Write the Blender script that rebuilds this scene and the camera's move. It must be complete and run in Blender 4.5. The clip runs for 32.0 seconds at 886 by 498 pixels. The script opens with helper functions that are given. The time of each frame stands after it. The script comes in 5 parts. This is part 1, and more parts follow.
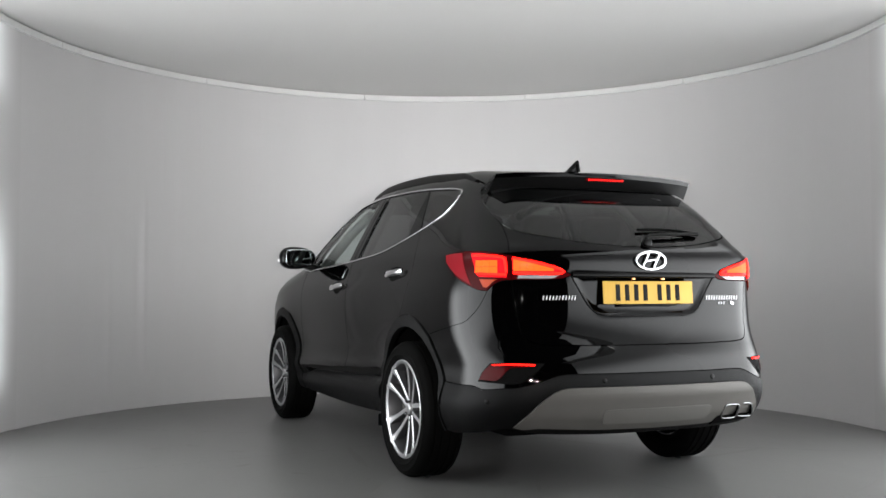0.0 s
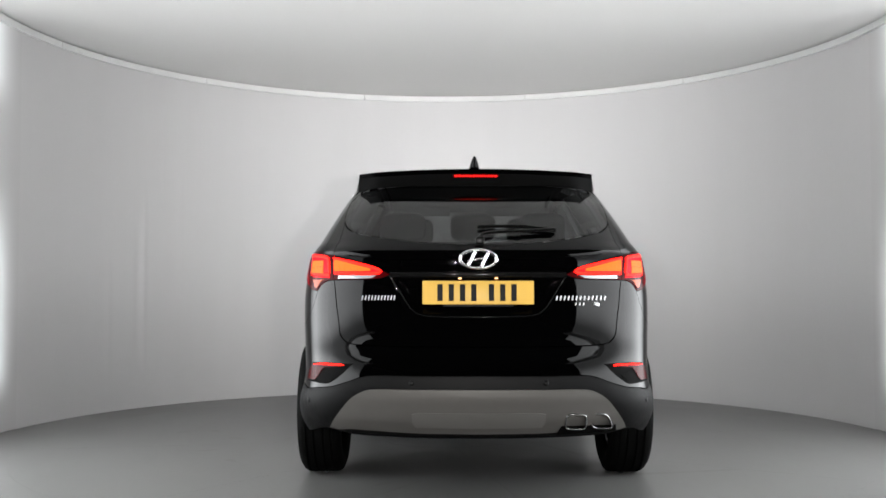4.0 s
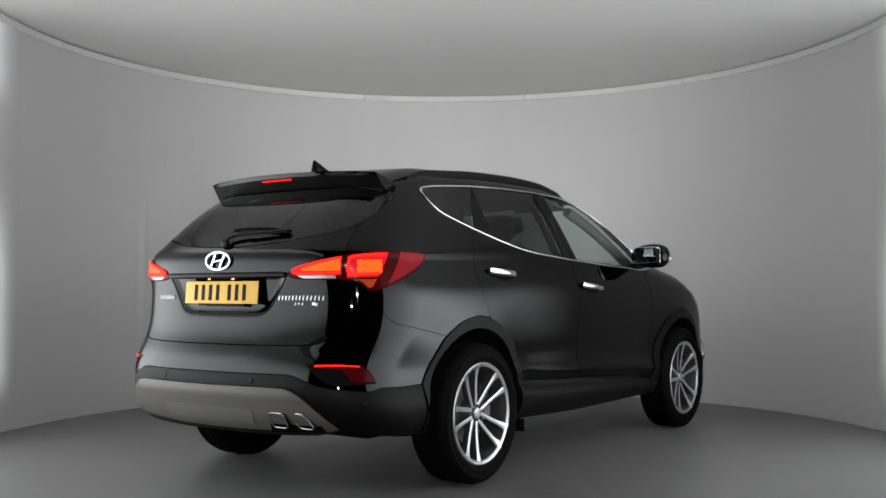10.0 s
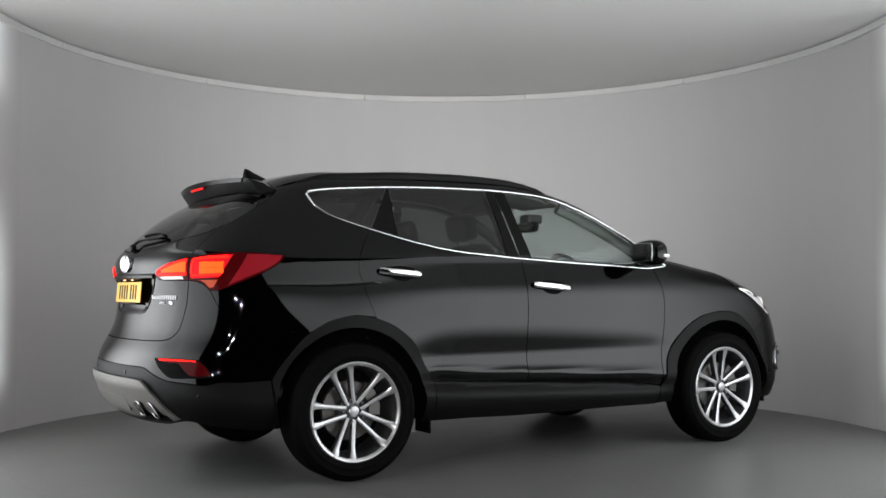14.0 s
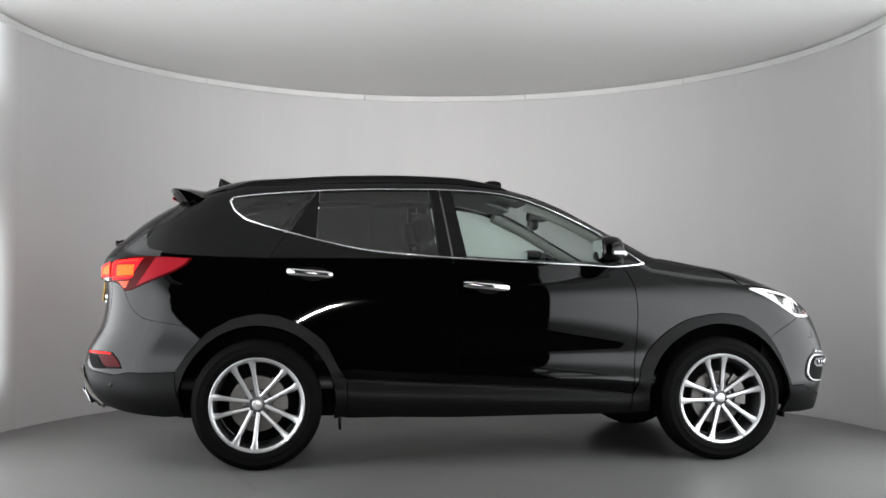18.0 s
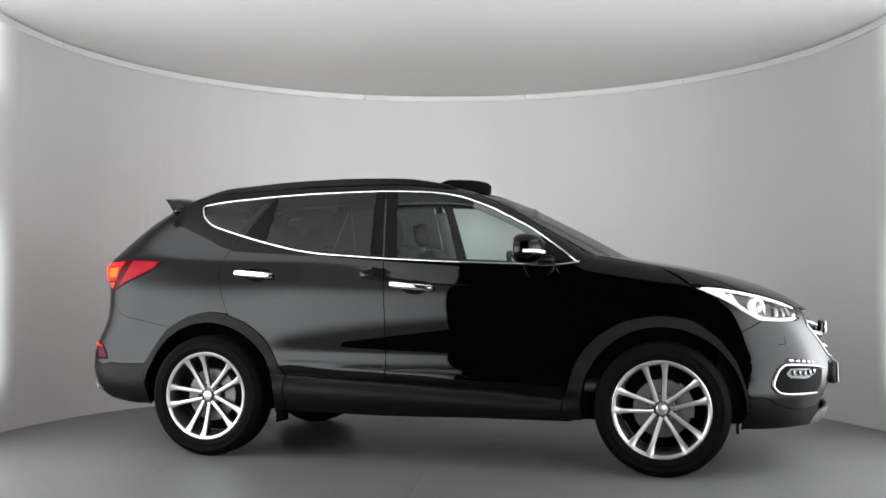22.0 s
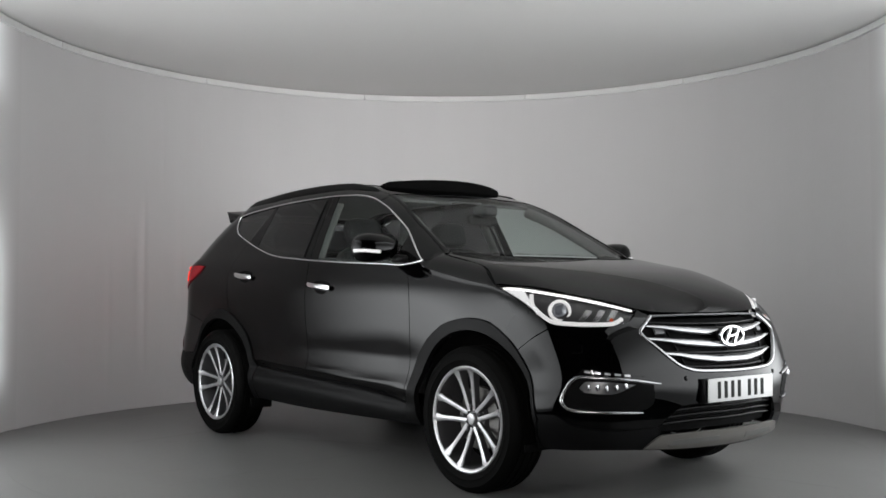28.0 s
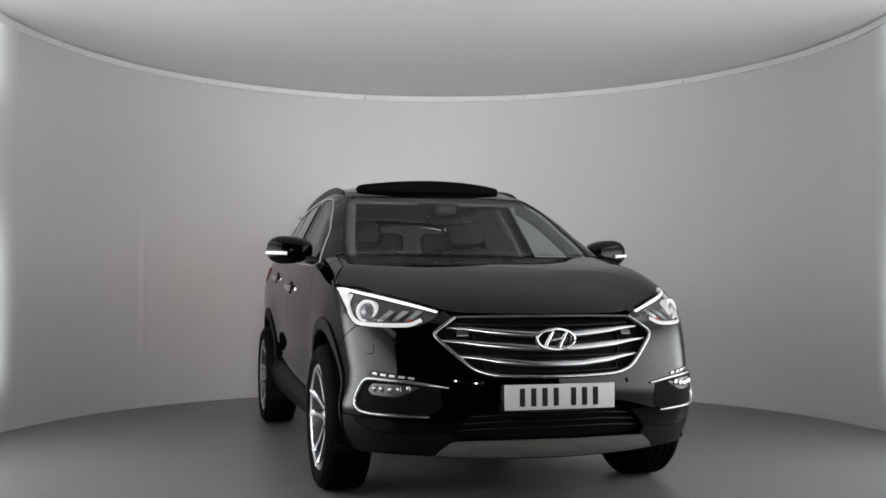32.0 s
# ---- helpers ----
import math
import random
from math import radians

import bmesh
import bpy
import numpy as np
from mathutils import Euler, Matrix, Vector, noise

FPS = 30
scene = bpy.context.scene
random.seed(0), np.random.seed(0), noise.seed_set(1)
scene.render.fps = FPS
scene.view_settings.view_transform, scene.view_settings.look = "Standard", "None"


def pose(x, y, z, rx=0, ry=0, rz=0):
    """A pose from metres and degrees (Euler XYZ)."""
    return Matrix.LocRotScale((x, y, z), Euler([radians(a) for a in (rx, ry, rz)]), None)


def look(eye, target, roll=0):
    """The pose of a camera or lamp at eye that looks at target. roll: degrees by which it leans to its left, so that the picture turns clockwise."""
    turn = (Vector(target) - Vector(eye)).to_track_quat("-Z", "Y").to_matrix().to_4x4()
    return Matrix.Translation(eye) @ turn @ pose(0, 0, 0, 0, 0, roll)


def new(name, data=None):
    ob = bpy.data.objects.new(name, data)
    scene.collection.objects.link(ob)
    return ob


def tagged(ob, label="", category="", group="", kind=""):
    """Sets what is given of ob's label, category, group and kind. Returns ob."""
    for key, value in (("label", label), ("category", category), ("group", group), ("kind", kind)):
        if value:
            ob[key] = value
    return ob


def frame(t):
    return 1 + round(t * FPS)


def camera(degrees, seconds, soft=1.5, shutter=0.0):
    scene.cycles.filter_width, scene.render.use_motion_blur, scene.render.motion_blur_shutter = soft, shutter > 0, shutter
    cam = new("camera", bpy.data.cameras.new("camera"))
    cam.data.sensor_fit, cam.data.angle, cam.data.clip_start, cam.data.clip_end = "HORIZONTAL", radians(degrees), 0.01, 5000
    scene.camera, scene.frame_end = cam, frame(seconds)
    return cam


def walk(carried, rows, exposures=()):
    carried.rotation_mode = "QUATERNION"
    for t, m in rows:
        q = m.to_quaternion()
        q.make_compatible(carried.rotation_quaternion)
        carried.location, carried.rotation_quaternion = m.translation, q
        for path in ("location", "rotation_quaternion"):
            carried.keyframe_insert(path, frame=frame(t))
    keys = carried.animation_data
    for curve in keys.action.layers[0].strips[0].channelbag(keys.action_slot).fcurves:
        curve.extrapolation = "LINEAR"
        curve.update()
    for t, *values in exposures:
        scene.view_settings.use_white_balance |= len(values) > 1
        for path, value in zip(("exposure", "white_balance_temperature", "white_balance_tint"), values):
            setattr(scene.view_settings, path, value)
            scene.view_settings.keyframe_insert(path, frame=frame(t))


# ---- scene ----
# the camera stands still, one metre up, before the open side of the round studio
cam = camera(47.07, 32.0, soft=1.6)
EYE = (0.0, 0.0, 0.9986)
VIEW = look(EYE, (0.0, 10.0, 0.9986 + 10 * math.tan(radians(2.325))))
BASE_STOPS = -1.38
# the clip's camera opens and closes its aperture as the dark car turns
EXPOSURE = [(t, e + BASE_STOPS) for t, e in ((0.0, 1.28), (2.0, 1.25), (4.0, 1.55), (7.0, 1.6), (9.0, 1.06), (10.5, .78), (12.0, .94), (13.0, 1.12), (14.0, .86), (15.5, .84), (17.0, 1.02), (18.0, 1.37), (19.2, 1.65), (21.0, 1.68), (22.0, 1.42), (23.0, 1.0), (24.0, .74), (25.5, .6), (28.0, .92), (29.0, 1.02), (32.0, .96))]
walk(cam, [(0.0, VIEW), (32.0, VIEW)], exposures=EXPOSURE)

# turntable: its axis, the point of the car that lies on it, and its even turning
AXIS = (0.0122, 6.8995)
CAR_PIVOT = (1.1988, 0.1659)
TURN_START, TURN_RATE = 113.04, -5.8536

# world: the studio is closed, so next to nothing comes from outside
world = bpy.data.worlds.new("world")
scene.world = world
world.use_nodes = True
world.node_tree.nodes["Background"].inputs[0].default_value = (.5, .52, .55, 1)
world.node_tree.nodes["Background"].inputs[1].default_value = .02

# the round studio: centre, inner radius, height, half angle of the opening (from the camera's side)
CENTRE, RADIUS, HEIGHT, OPEN, LIT, FADE = (0.0177, 6.979), 3.113, 2.934, 44.0, 74.0, 97.0
PANEL_GLOW, SIDE_GLOW, CEILING_FILL_GLOW = 8.2, 8.5, 12.0
PANEL_TOP = 2.25
JAMB = (1.80, 2.85)

# ---- materials ----
def mat(name, color, rough=.5, metal=0.0, coat=0.0, spec=.5, glow=None, power=0.0, vary=0.0, scale=8.0, bump=0.0, bscale=60.0, rvary=0.0, coat_rough=.03):
    """A principled material; vary and rvary: how far colour and roughness wander; bump: relief in metres."""
    m = bpy.data.materials.new(name)
    m.use_nodes = True
    nt = m.node_tree
    b = nt.nodes["Principled BSDF"]
    b.inputs["Base Color"].default_value = (*color, 1)
    b.inputs["Roughness"].default_value = rough
    b.inputs["Metallic"].default_value = metal
    b.inputs["Coat Weight"].default_value = coat
    b.inputs["Coat Roughness"].default_value = coat_rough
    b.inputs["Specular IOR Level"].default_value = spec
    if glow:
        b.inputs["Emission Color"].default_value = (*glow, 1)
        b.inputs["Emission Strength"].default_value = power
    if vary or bump or rvary:
        tc = nt.nodes.new("ShaderNodeTexCoord")
        n1 = nt.nodes.new("ShaderNodeTexNoise")
        n1.inputs["Scale"].default_value = scale
        n1.inputs["Detail"].default_value = 6
        nt.links.new(tc.outputs["Object"], n1.inputs["Vector"])
        if vary:
            mx = nt.nodes.new("ShaderNodeMix")
            mx.data_type = "RGBA"
            mx.inputs[6].default_value = (*[c * (1 - vary) for c in color], 1)
            mx.inputs[7].default_value = (*[min(1, c * (1 + vary)) for c in color], 1)
            nt.links.new(n1.outputs["Fac"], mx.inputs[0])
            nt.links.new(mx.outputs[2], b.inputs["Base Color"])
        if rvary:
            mr = nt.nodes.new("ShaderNodeMapRange")
            mr.inputs["From Min"].default_value, mr.inputs["From Max"].default_value = .3, .7
            mr.inputs["To Min"].default_value, mr.inputs["To Max"].default_value = max(0, rough - rvary), rough + rvary
            nt.links.new(n1.outputs["Fac"], mr.inputs["Value"])
            nt.links.new(mr.outputs[0], b.inputs["Roughness"])
        if bump:
            n2 = nt.nodes.new("ShaderNodeTexNoise")
            n2.inputs["Scale"].default_value = bscale
            n2.inputs["Detail"].default_value = 4
            nt.links.new(tc.outputs["Object"], n2.inputs["Vector"])
            bp = nt.nodes.new("ShaderNodeBump")
            bp.inputs["Distance"].default_value = bump
            bp.inputs["Strength"].default_value = 1
            nt.links.new(n2.outputs["Fac"], bp.inputs["Height"])
            nt.links.new(bp.outputs[0], b.inputs["Normal"])
    return m


def glass_mat(name, tint, gloss=1.0, rough=.01):
    """A thin pane: it lets tinted light through and mirrors by Fresnel."""
    m = bpy.data.materials.new(name)
    m.use_nodes = True
    nt = m.node_tree
    nt.nodes.clear()
    out = nt.nodes.new("ShaderNodeOutputMaterial")
    tr = nt.nodes.new("ShaderNodeBsdfTransparent")
    tr.inputs[0].default_value = (*tint, 1)
    gl = nt.nodes.new("ShaderNodeBsdfGlossy")
    gl.inputs["Roughness"].default_value = rough
    gl.inputs["Color"].default_value = (gloss, gloss, gloss, 1)
    lw = nt.nodes.new("ShaderNodeLayerWeight")
    lw.inputs["Blend"].default_value = .5
    pw = nt.nodes.new("ShaderNodeMath")
    pw.operation = "POWER"
    pw.inputs[1].default_value = 5.0
    fr = nt.nodes.new("ShaderNodeMath")
    fr.operation = "MULTIPLY_ADD"
    fr.inputs[1].default_value, fr.inputs[2].default_value = .93, .045
    nt.links.new(lw.outputs["Facing"], pw.inputs[0])
    nt.links.new(pw.outputs[0], fr.inputs[0])
    mx = nt.nodes.new("ShaderNodeMixShader")
    nt.links.new(fr.outputs[0], mx.inputs[0])
    nt.links.new(tr.outputs[0], mx.inputs[1])
    nt.links.new(gl.outputs[0], mx.inputs[2])
    nt.links.new(mx.outputs[0], out.inputs[0])
    return m


PAINT = mat("black_pearl_paint", (.0004, .0004, .00045), .4, 0, .72, 0.0, coat_rough=.022)
nt = PAINT.node_tree
facing = nt.nodes.new("ShaderNodeLayerWeight")
facing.inputs["Blend"].default_value = .5
gloss = nt.nodes.new("ShaderNodeMapRange")
gloss.inputs["To Min"].default_value, gloss.inputs["To Max"].default_value = .58, .85
nt.links.new(facing.outputs["Facing"], gloss.inputs["Value"])
nt.links.new(gloss.outputs[0], nt.nodes["Principled BSDF"].inputs["Coat Weight"])
nt.nodes["Principled BSDF"].inputs["Coat IOR"].default_value = 1.385
GLOSS = mat("gloss_black", (.003, .003, .003), .08, 0, 0, .10)
CLAD = mat("grained_black_plastic", (.0018, .0018, .0019), .48, 0, 0, .085, vary=.15, scale=40, bump=.0004, bscale=900)
SATIN = mat("satin_black", (.002, .002, .002), .35, spec=.12)
MATT = mat("matt_black", (.0012, .0012, .0012), .8, spec=.06)
CHROME = mat("chrome", (.80, .80, .81), .08, 1.0)
SILVER = mat("silver_plastic", (.082, .078, .073), .42, .2, spec=.2, vary=.05, scale=20)
ALLOY = mat("machined_alloy", (.37, .37, .378), .30, .75, .1)
SATIN_CHROME = mat("satin_chrome", (.25, .25, .255), .27, 1.0)
ALLOY_DARK = mat("alloy_grey", (.06, .06, .063), .42, .6)
RUBBER = mat("tyre_rubber", (.0020, .0020, .0019), .68, vary=.25, scale=14, bump=.0006, bscale=120, spec=.03)
STEEL = mat("brake_steel", (.09, .087, .084), .5, .8, vary=.2, scale=25)
RED_LENS = mat("red_lens", (.40, .008, .014), .2, 0, 0, spec=.03, glow=(1, .012, .012), power=.34)
RED_DARK = mat("dark_red_lens", (.022, .001, .0015), .14, 0, 0, spec=.05, glow=(1, .02, .03), power=.035)
RED_TIP = mat("deep_red_lens", (.16, .008, .013), .14, 0, 0, spec=.05, glow=(1, .02, .022), power=.05)
LED_RED = mat("red_led", (.4, .01, .008), .3, spec=.03, glow=(1, .006, .003), power=6.5)
LED_HOT = mat("amber_red_led", (.3, .04, .01), .3, spec=.03, glow=(1, .042, .003), power=4.2)
AMBER = mat("amber_lens", (.30, .03, .010), .12, 0, .1, spec=.1, glow=(1, .25, .03), power=.06)
CLEAR_LENS = mat("clear_lens", (.30, .30, .31), .12, .2, .3)
LED_WHITE = mat("white_led", (.9, .9, .9), .3, glow=(1, .97, .95), power=1.1)
LED_DIM = mat("white_light_guide", (.22, .22, .225), .25, glow=(1, .98, .97), power=.75)
LAMP_IN = mat("lamp_reflector", (.34, .34, .35), .22, .9)
LAMP_DARK = mat("lamp_housing", (.03, .03, .032), .3, .3)
YELLOW = mat("yellow_plate", (.46, .285, .060), .38, spec=.12, vary=.06, scale=6)
WHITE_PLATE = mat("white_plate", (.33, .33, .327), .38, spec=.12, vary=.05, scale=6)
INK = mat("plate_black", (.012, .012, .012), .6, spec=.05)
GLASS_FRONT = glass_mat("green_tinted_glass", (.85, .93, .90), .6)
GLASS_REAR = glass_mat("privacy_glass", (.12, .122, .124), .9)
GLASS_SCREEN = glass_mat("windscreen_glass", (.78, .82, .805), .45)
GLASS_LAMP = glass_mat("clear_cover", (.93, .93, .93), .4)
LEATHER = mat("black_leather", (.014, .014, .015), .5, vary=.2, scale=12, spec=.25)
DASH = mat("dash_plastic", (.022, .022, .023), .6, vary=.15, scale=20)
LINER = mat("grey_headliner", (.13, .13, .127), .9, vary=.06, scale=20)
MIRROR = mat("mirror_glass", (.78, .82, .82), .015, 1.0)
FROST = mat("frosted_lamp_plastic", (.55, .55, .56), .3, glow=(1, .98, .97), power=.30)
LED_BRAKE = mat("brake_led_red", (.4, .01, .008), .3, spec=.03, glow=(1, .008, .006), power=2.2)
BULB = mat("warm_plate_lamp", (.8, .5, .3), .3, glow=(1, .45, .15), power=2.0)

# ---- the studio ----
def surface_mat(name, color, rough, streak, coat=0.0, warm=None, spec=.5, rvary=.08, bump=.0006, cloud=.025):
    """Painted surface with faint upright streaks, blotches and a fine grain."""
    m = bpy.data.materials.new(name)
    m.use_nodes = True
    nt = m.node_tree
    b = nt.nodes["Principled BSDF"]
    b.inputs["Specular IOR Level"].default_value = spec
    b.inputs["Coat Weight"].default_value = coat
    b.inputs["Coat Roughness"].default_value = .12
    tc = nt.nodes.new("ShaderNodeTexCoord")
    mp = nt.nodes.new("ShaderNodeMapping")
    mp.inputs["Scale"].default_value = streak
    nt.links.new(tc.outputs["Object"], mp.inputs["Vector"])
    n1 = nt.nodes.new("ShaderNodeTexNoise")
    n1.inputs["Scale"].default_value, n1.inputs["Detail"].default_value = 1.0, 5
    nt.links.new(mp.outputs[0], n1.inputs["Vector"])
    n2 = nt.nodes.new("ShaderNodeTexNoise")
    n2.inputs["Scale"].default_value, n2.inputs["Detail"].default_value = 26, 6
    nt.links.new(tc.outputs["Object"], n2.inputs["Vector"])
    ad = nt.nodes.new("ShaderNodeMath")
    ad.operation = "MULTIPLY_ADD"
    ad.inputs[1].default_value = .3
    nt.links.new(n2.outputs["Fac"], ad.inputs[0])
    nt.links.new(n1.outputs["Fac"], ad.inputs[2])
    mx = nt.nodes.new("ShaderNodeMix")
    mx.data_type = "RGBA"
    mx.inputs[6].default_value = (*[c * (1 - cloud) for c in color], 1)
    mx.inputs[7].default_value = (*[min(1, c * (1 + cloud * .8)) for c in (warm or color)], 1)
    nt.links.new(ad.outputs[0], mx.inputs[0])
    nt.links.new(mx.outputs[2], b.inputs["Base Color"])
    mr = nt.nodes.new("ShaderNodeMapRange")
    mr.inputs["From Min"].default_value, mr.inputs["From Max"].default_value = .35, .9
    mr.inputs["To Min"].default_value, mr.inputs["To Max"].default_value = rough - rvary, rough + rvary
    nt.links.new(ad.outputs[0], mr.inputs["Value"])
    nt.links.new(mr.outputs[0], b.inputs["Roughness"])
    bp = nt.nodes.new("ShaderNodeBump")
    bp.inputs["Distance"].default_value = bump
    nt.links.new(n2.outputs["Fac"], bp.inputs["Height"])
    if bump:
        nt.links.new(bp.outputs[0], b.inputs["Normal"])
    return m


WALL = surface_mat("white_wall_skin", (.568, .556, .556), .42, (5, 5, .3), rvary=.03, spec=.9)
CEIL = surface_mat("white_ceiling_skin", (.68, .671, .658), .55, (1.2, 1.2, 1.2))
TRIM = mat("white_trim", (.72, .72, .71), .45, vary=.04, scale=5)
FLOOR = surface_mat("grey_floor_paint", (.102, .101, .099), .34, (.7, 1.6, 1), coat=.0, rvary=.03, bump=0, cloud=.16, spec=.28)
DARK = mat("black_drape", (.004, .004, .004), .95, spec=.1, vary=.3, scale=4)
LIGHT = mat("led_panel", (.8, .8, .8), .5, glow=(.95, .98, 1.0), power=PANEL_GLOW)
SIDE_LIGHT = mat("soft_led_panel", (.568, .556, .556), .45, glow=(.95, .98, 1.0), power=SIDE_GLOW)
def glow_by_height(m, low, high, dim, crown):
    """Paints the diffuser's glow by height: bright lower half, dim band, bright crown."""
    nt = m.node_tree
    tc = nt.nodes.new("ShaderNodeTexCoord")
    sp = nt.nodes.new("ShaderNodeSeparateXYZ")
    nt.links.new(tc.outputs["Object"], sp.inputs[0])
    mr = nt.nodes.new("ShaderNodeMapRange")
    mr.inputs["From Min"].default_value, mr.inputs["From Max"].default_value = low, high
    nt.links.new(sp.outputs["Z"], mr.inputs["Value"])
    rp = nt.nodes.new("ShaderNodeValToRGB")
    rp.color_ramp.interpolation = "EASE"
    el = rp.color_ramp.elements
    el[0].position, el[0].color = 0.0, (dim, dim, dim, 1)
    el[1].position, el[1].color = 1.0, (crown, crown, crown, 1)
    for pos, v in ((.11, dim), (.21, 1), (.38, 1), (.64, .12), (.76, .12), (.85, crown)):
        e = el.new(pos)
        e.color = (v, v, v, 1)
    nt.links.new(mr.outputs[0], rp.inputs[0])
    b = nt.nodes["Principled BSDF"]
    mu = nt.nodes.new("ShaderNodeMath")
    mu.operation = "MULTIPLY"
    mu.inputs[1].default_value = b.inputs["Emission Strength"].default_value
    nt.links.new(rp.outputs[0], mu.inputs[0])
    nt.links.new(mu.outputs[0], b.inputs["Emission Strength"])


glow_by_height(LIGHT, -.2, 3.0, .08, .5)
glow_by_height(SIDE_LIGHT, -.2, 3.0, .08, .5)


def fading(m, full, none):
    """Painted glow on the curve: dies away from angle full to angle none."""
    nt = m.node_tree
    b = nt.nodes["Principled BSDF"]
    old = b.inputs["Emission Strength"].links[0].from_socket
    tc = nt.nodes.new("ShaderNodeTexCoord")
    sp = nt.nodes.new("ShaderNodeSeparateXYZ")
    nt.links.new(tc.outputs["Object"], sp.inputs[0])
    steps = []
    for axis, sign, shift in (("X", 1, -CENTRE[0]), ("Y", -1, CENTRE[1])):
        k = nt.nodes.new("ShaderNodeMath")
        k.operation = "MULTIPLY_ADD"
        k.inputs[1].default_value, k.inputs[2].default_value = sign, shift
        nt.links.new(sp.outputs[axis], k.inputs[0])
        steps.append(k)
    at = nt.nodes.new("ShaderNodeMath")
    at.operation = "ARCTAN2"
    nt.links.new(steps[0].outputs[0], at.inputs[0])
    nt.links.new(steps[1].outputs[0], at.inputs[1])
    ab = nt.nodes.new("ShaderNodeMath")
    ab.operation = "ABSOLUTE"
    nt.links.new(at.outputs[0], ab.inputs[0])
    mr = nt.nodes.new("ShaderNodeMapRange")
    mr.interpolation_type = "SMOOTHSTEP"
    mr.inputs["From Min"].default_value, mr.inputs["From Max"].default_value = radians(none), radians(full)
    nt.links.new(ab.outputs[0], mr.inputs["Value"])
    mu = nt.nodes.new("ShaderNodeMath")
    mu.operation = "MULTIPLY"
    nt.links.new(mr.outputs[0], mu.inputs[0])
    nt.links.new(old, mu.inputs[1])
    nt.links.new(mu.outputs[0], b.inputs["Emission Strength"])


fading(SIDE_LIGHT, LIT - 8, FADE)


def dimming(m, y0, y1, low):
    """The wing panels dim from the curved wall (y1) towards their free edge (y0)."""
    nt = m.node_tree
    b = nt.nodes["Principled BSDF"]
    old = b.inputs["Emission Strength"].links[0].from_socket
    tc = nt.nodes.new("ShaderNodeTexCoord")
    sp = nt.nodes.new("ShaderNodeSeparateXYZ")
    nt.links.new(tc.outputs["Object"], sp.inputs[0])
    mr = nt.nodes.new("ShaderNodeMapRange")
    mr.inputs["From Min"].default_value, mr.inputs["From Max"].default_value = y0, y1
    mr.inputs["To Min"].default_value, mr.inputs["To Max"].default_value = low, 1.0
    nt.links.new(sp.outputs["Y"], mr.inputs["Value"])
    mu = nt.nodes.new("ShaderNodeMath")
    mu.operation = "MULTIPLY"
    nt.links.new(mr.outputs[0], mu.inputs[0])
    nt.links.new(old, mu.inputs[1])
    nt.links.new(mu.outputs[0], b.inputs["Emission Strength"])


dimming(LIGHT, JAMB[1], CENTRE[1] - RADIUS * math.cos(radians(OPEN)), .5)
CEILING_FILL = mat("ceiling_fill_light", (.8, .8, .8), .5, glow=(1, .985, .96), power=CEILING_FILL_GLOW)
STAIN = mat("floor_stain", (.086, .084, .081), .34, spec=.28, vary=.2, scale=9)


def mesh_ob(name, verts, faces, material, smooth=True, parent=None):
    me = bpy.data.meshes.new(name)
    me.from_pydata([tuple(v) for v in verts], [], [tuple(f) for f in faces])
    me.materials.append(material)
    if smooth:
        me.shade_smooth()
    ob = new(name, me)
    ob.parent = parent
    return ob


def arc_wall(name, a0, a1, z0, z1, r0, r1, material, n=96, parent=None):
    """A curved slab; angles in degrees from the camera's side, anticlockwise seen from above."""
    vs, fs = [], []
    for i in range(n + 1):
        a = radians(a0 + (a1 - a0) * i / n)
        for r, z in ((r0, z0), (r0, z1), (r1, z1), (r1, z0)):
            vs.append((CENTRE[0] + r * math.sin(a), CENTRE[1] - r * math.cos(a), z))
    for i in range(n):
        for k in range(4):
            a, b = i * 4 + k, i * 4 + (k + 1) % 4
            fs.append((a, b, b + 4, a + 4))
    fs += [(3, 2, 1, 0), tuple(n * 4 + k for k in range(4))]
    ob = mesh_ob(name, vs, fs, material, True, parent)
    ob.data.set_sharp_from_angle(angle=radians(40))
    return ob


def disc(name, radius, z, thick, material, centre, n=160, parent=None):
    vs = [(centre[0], centre[1], z), (centre[0], centre[1], z - thick)]
    for zz in (z, z - thick):
        vs += [(centre[0] + radius * math.cos(2 * math.pi * i / n), centre[1] + radius * math.sin(2 * math.pi * i / n), zz) for i in range(n)]
    fs = []
    for i in range(n):
        j = (i + 1) % n
        fs += [(0, 2 + i, 2 + j), (1, 2 + n + j, 2 + n + i), (2 + i, 2 + n + i, 2 + n + j, 2 + j)]
    return mesh_ob(name, vs, fs, material, False, parent)


def slab(name, lo, hi, material, parent=None):
    (x0, y0, z0), (x1, y1, z1) = lo, hi
    vs = [(x, y, z) for x in (x0, x1) for y in (y0, y1) for z in (z0, z1)]
    fs = [(0, 1, 3, 2), (4, 6, 7, 5), (0, 4, 5, 1), (2, 3, 7, 6), (0, 2, 6, 4), (1, 5, 7, 3)]
    return mesh_ob(name, vs, fs, material, False, parent)


def skin_relief(a, z):
    """Faint upright creases and waves of the stretched wall skin, in metres."""
    d = 0.0
    for ac, z0, z1, deep, wide in CREASES:
        d += 2.2 * deep * math.exp(-((a - ac) / (2 * wide)) ** 2) * max(0.0, min(1.0, (z - z0) / .15, (z1 - z) / .25))
    return d + .0015 * math.sin(a * .37 + .6 * z) * math.sin(.8 * z + .05 * a)


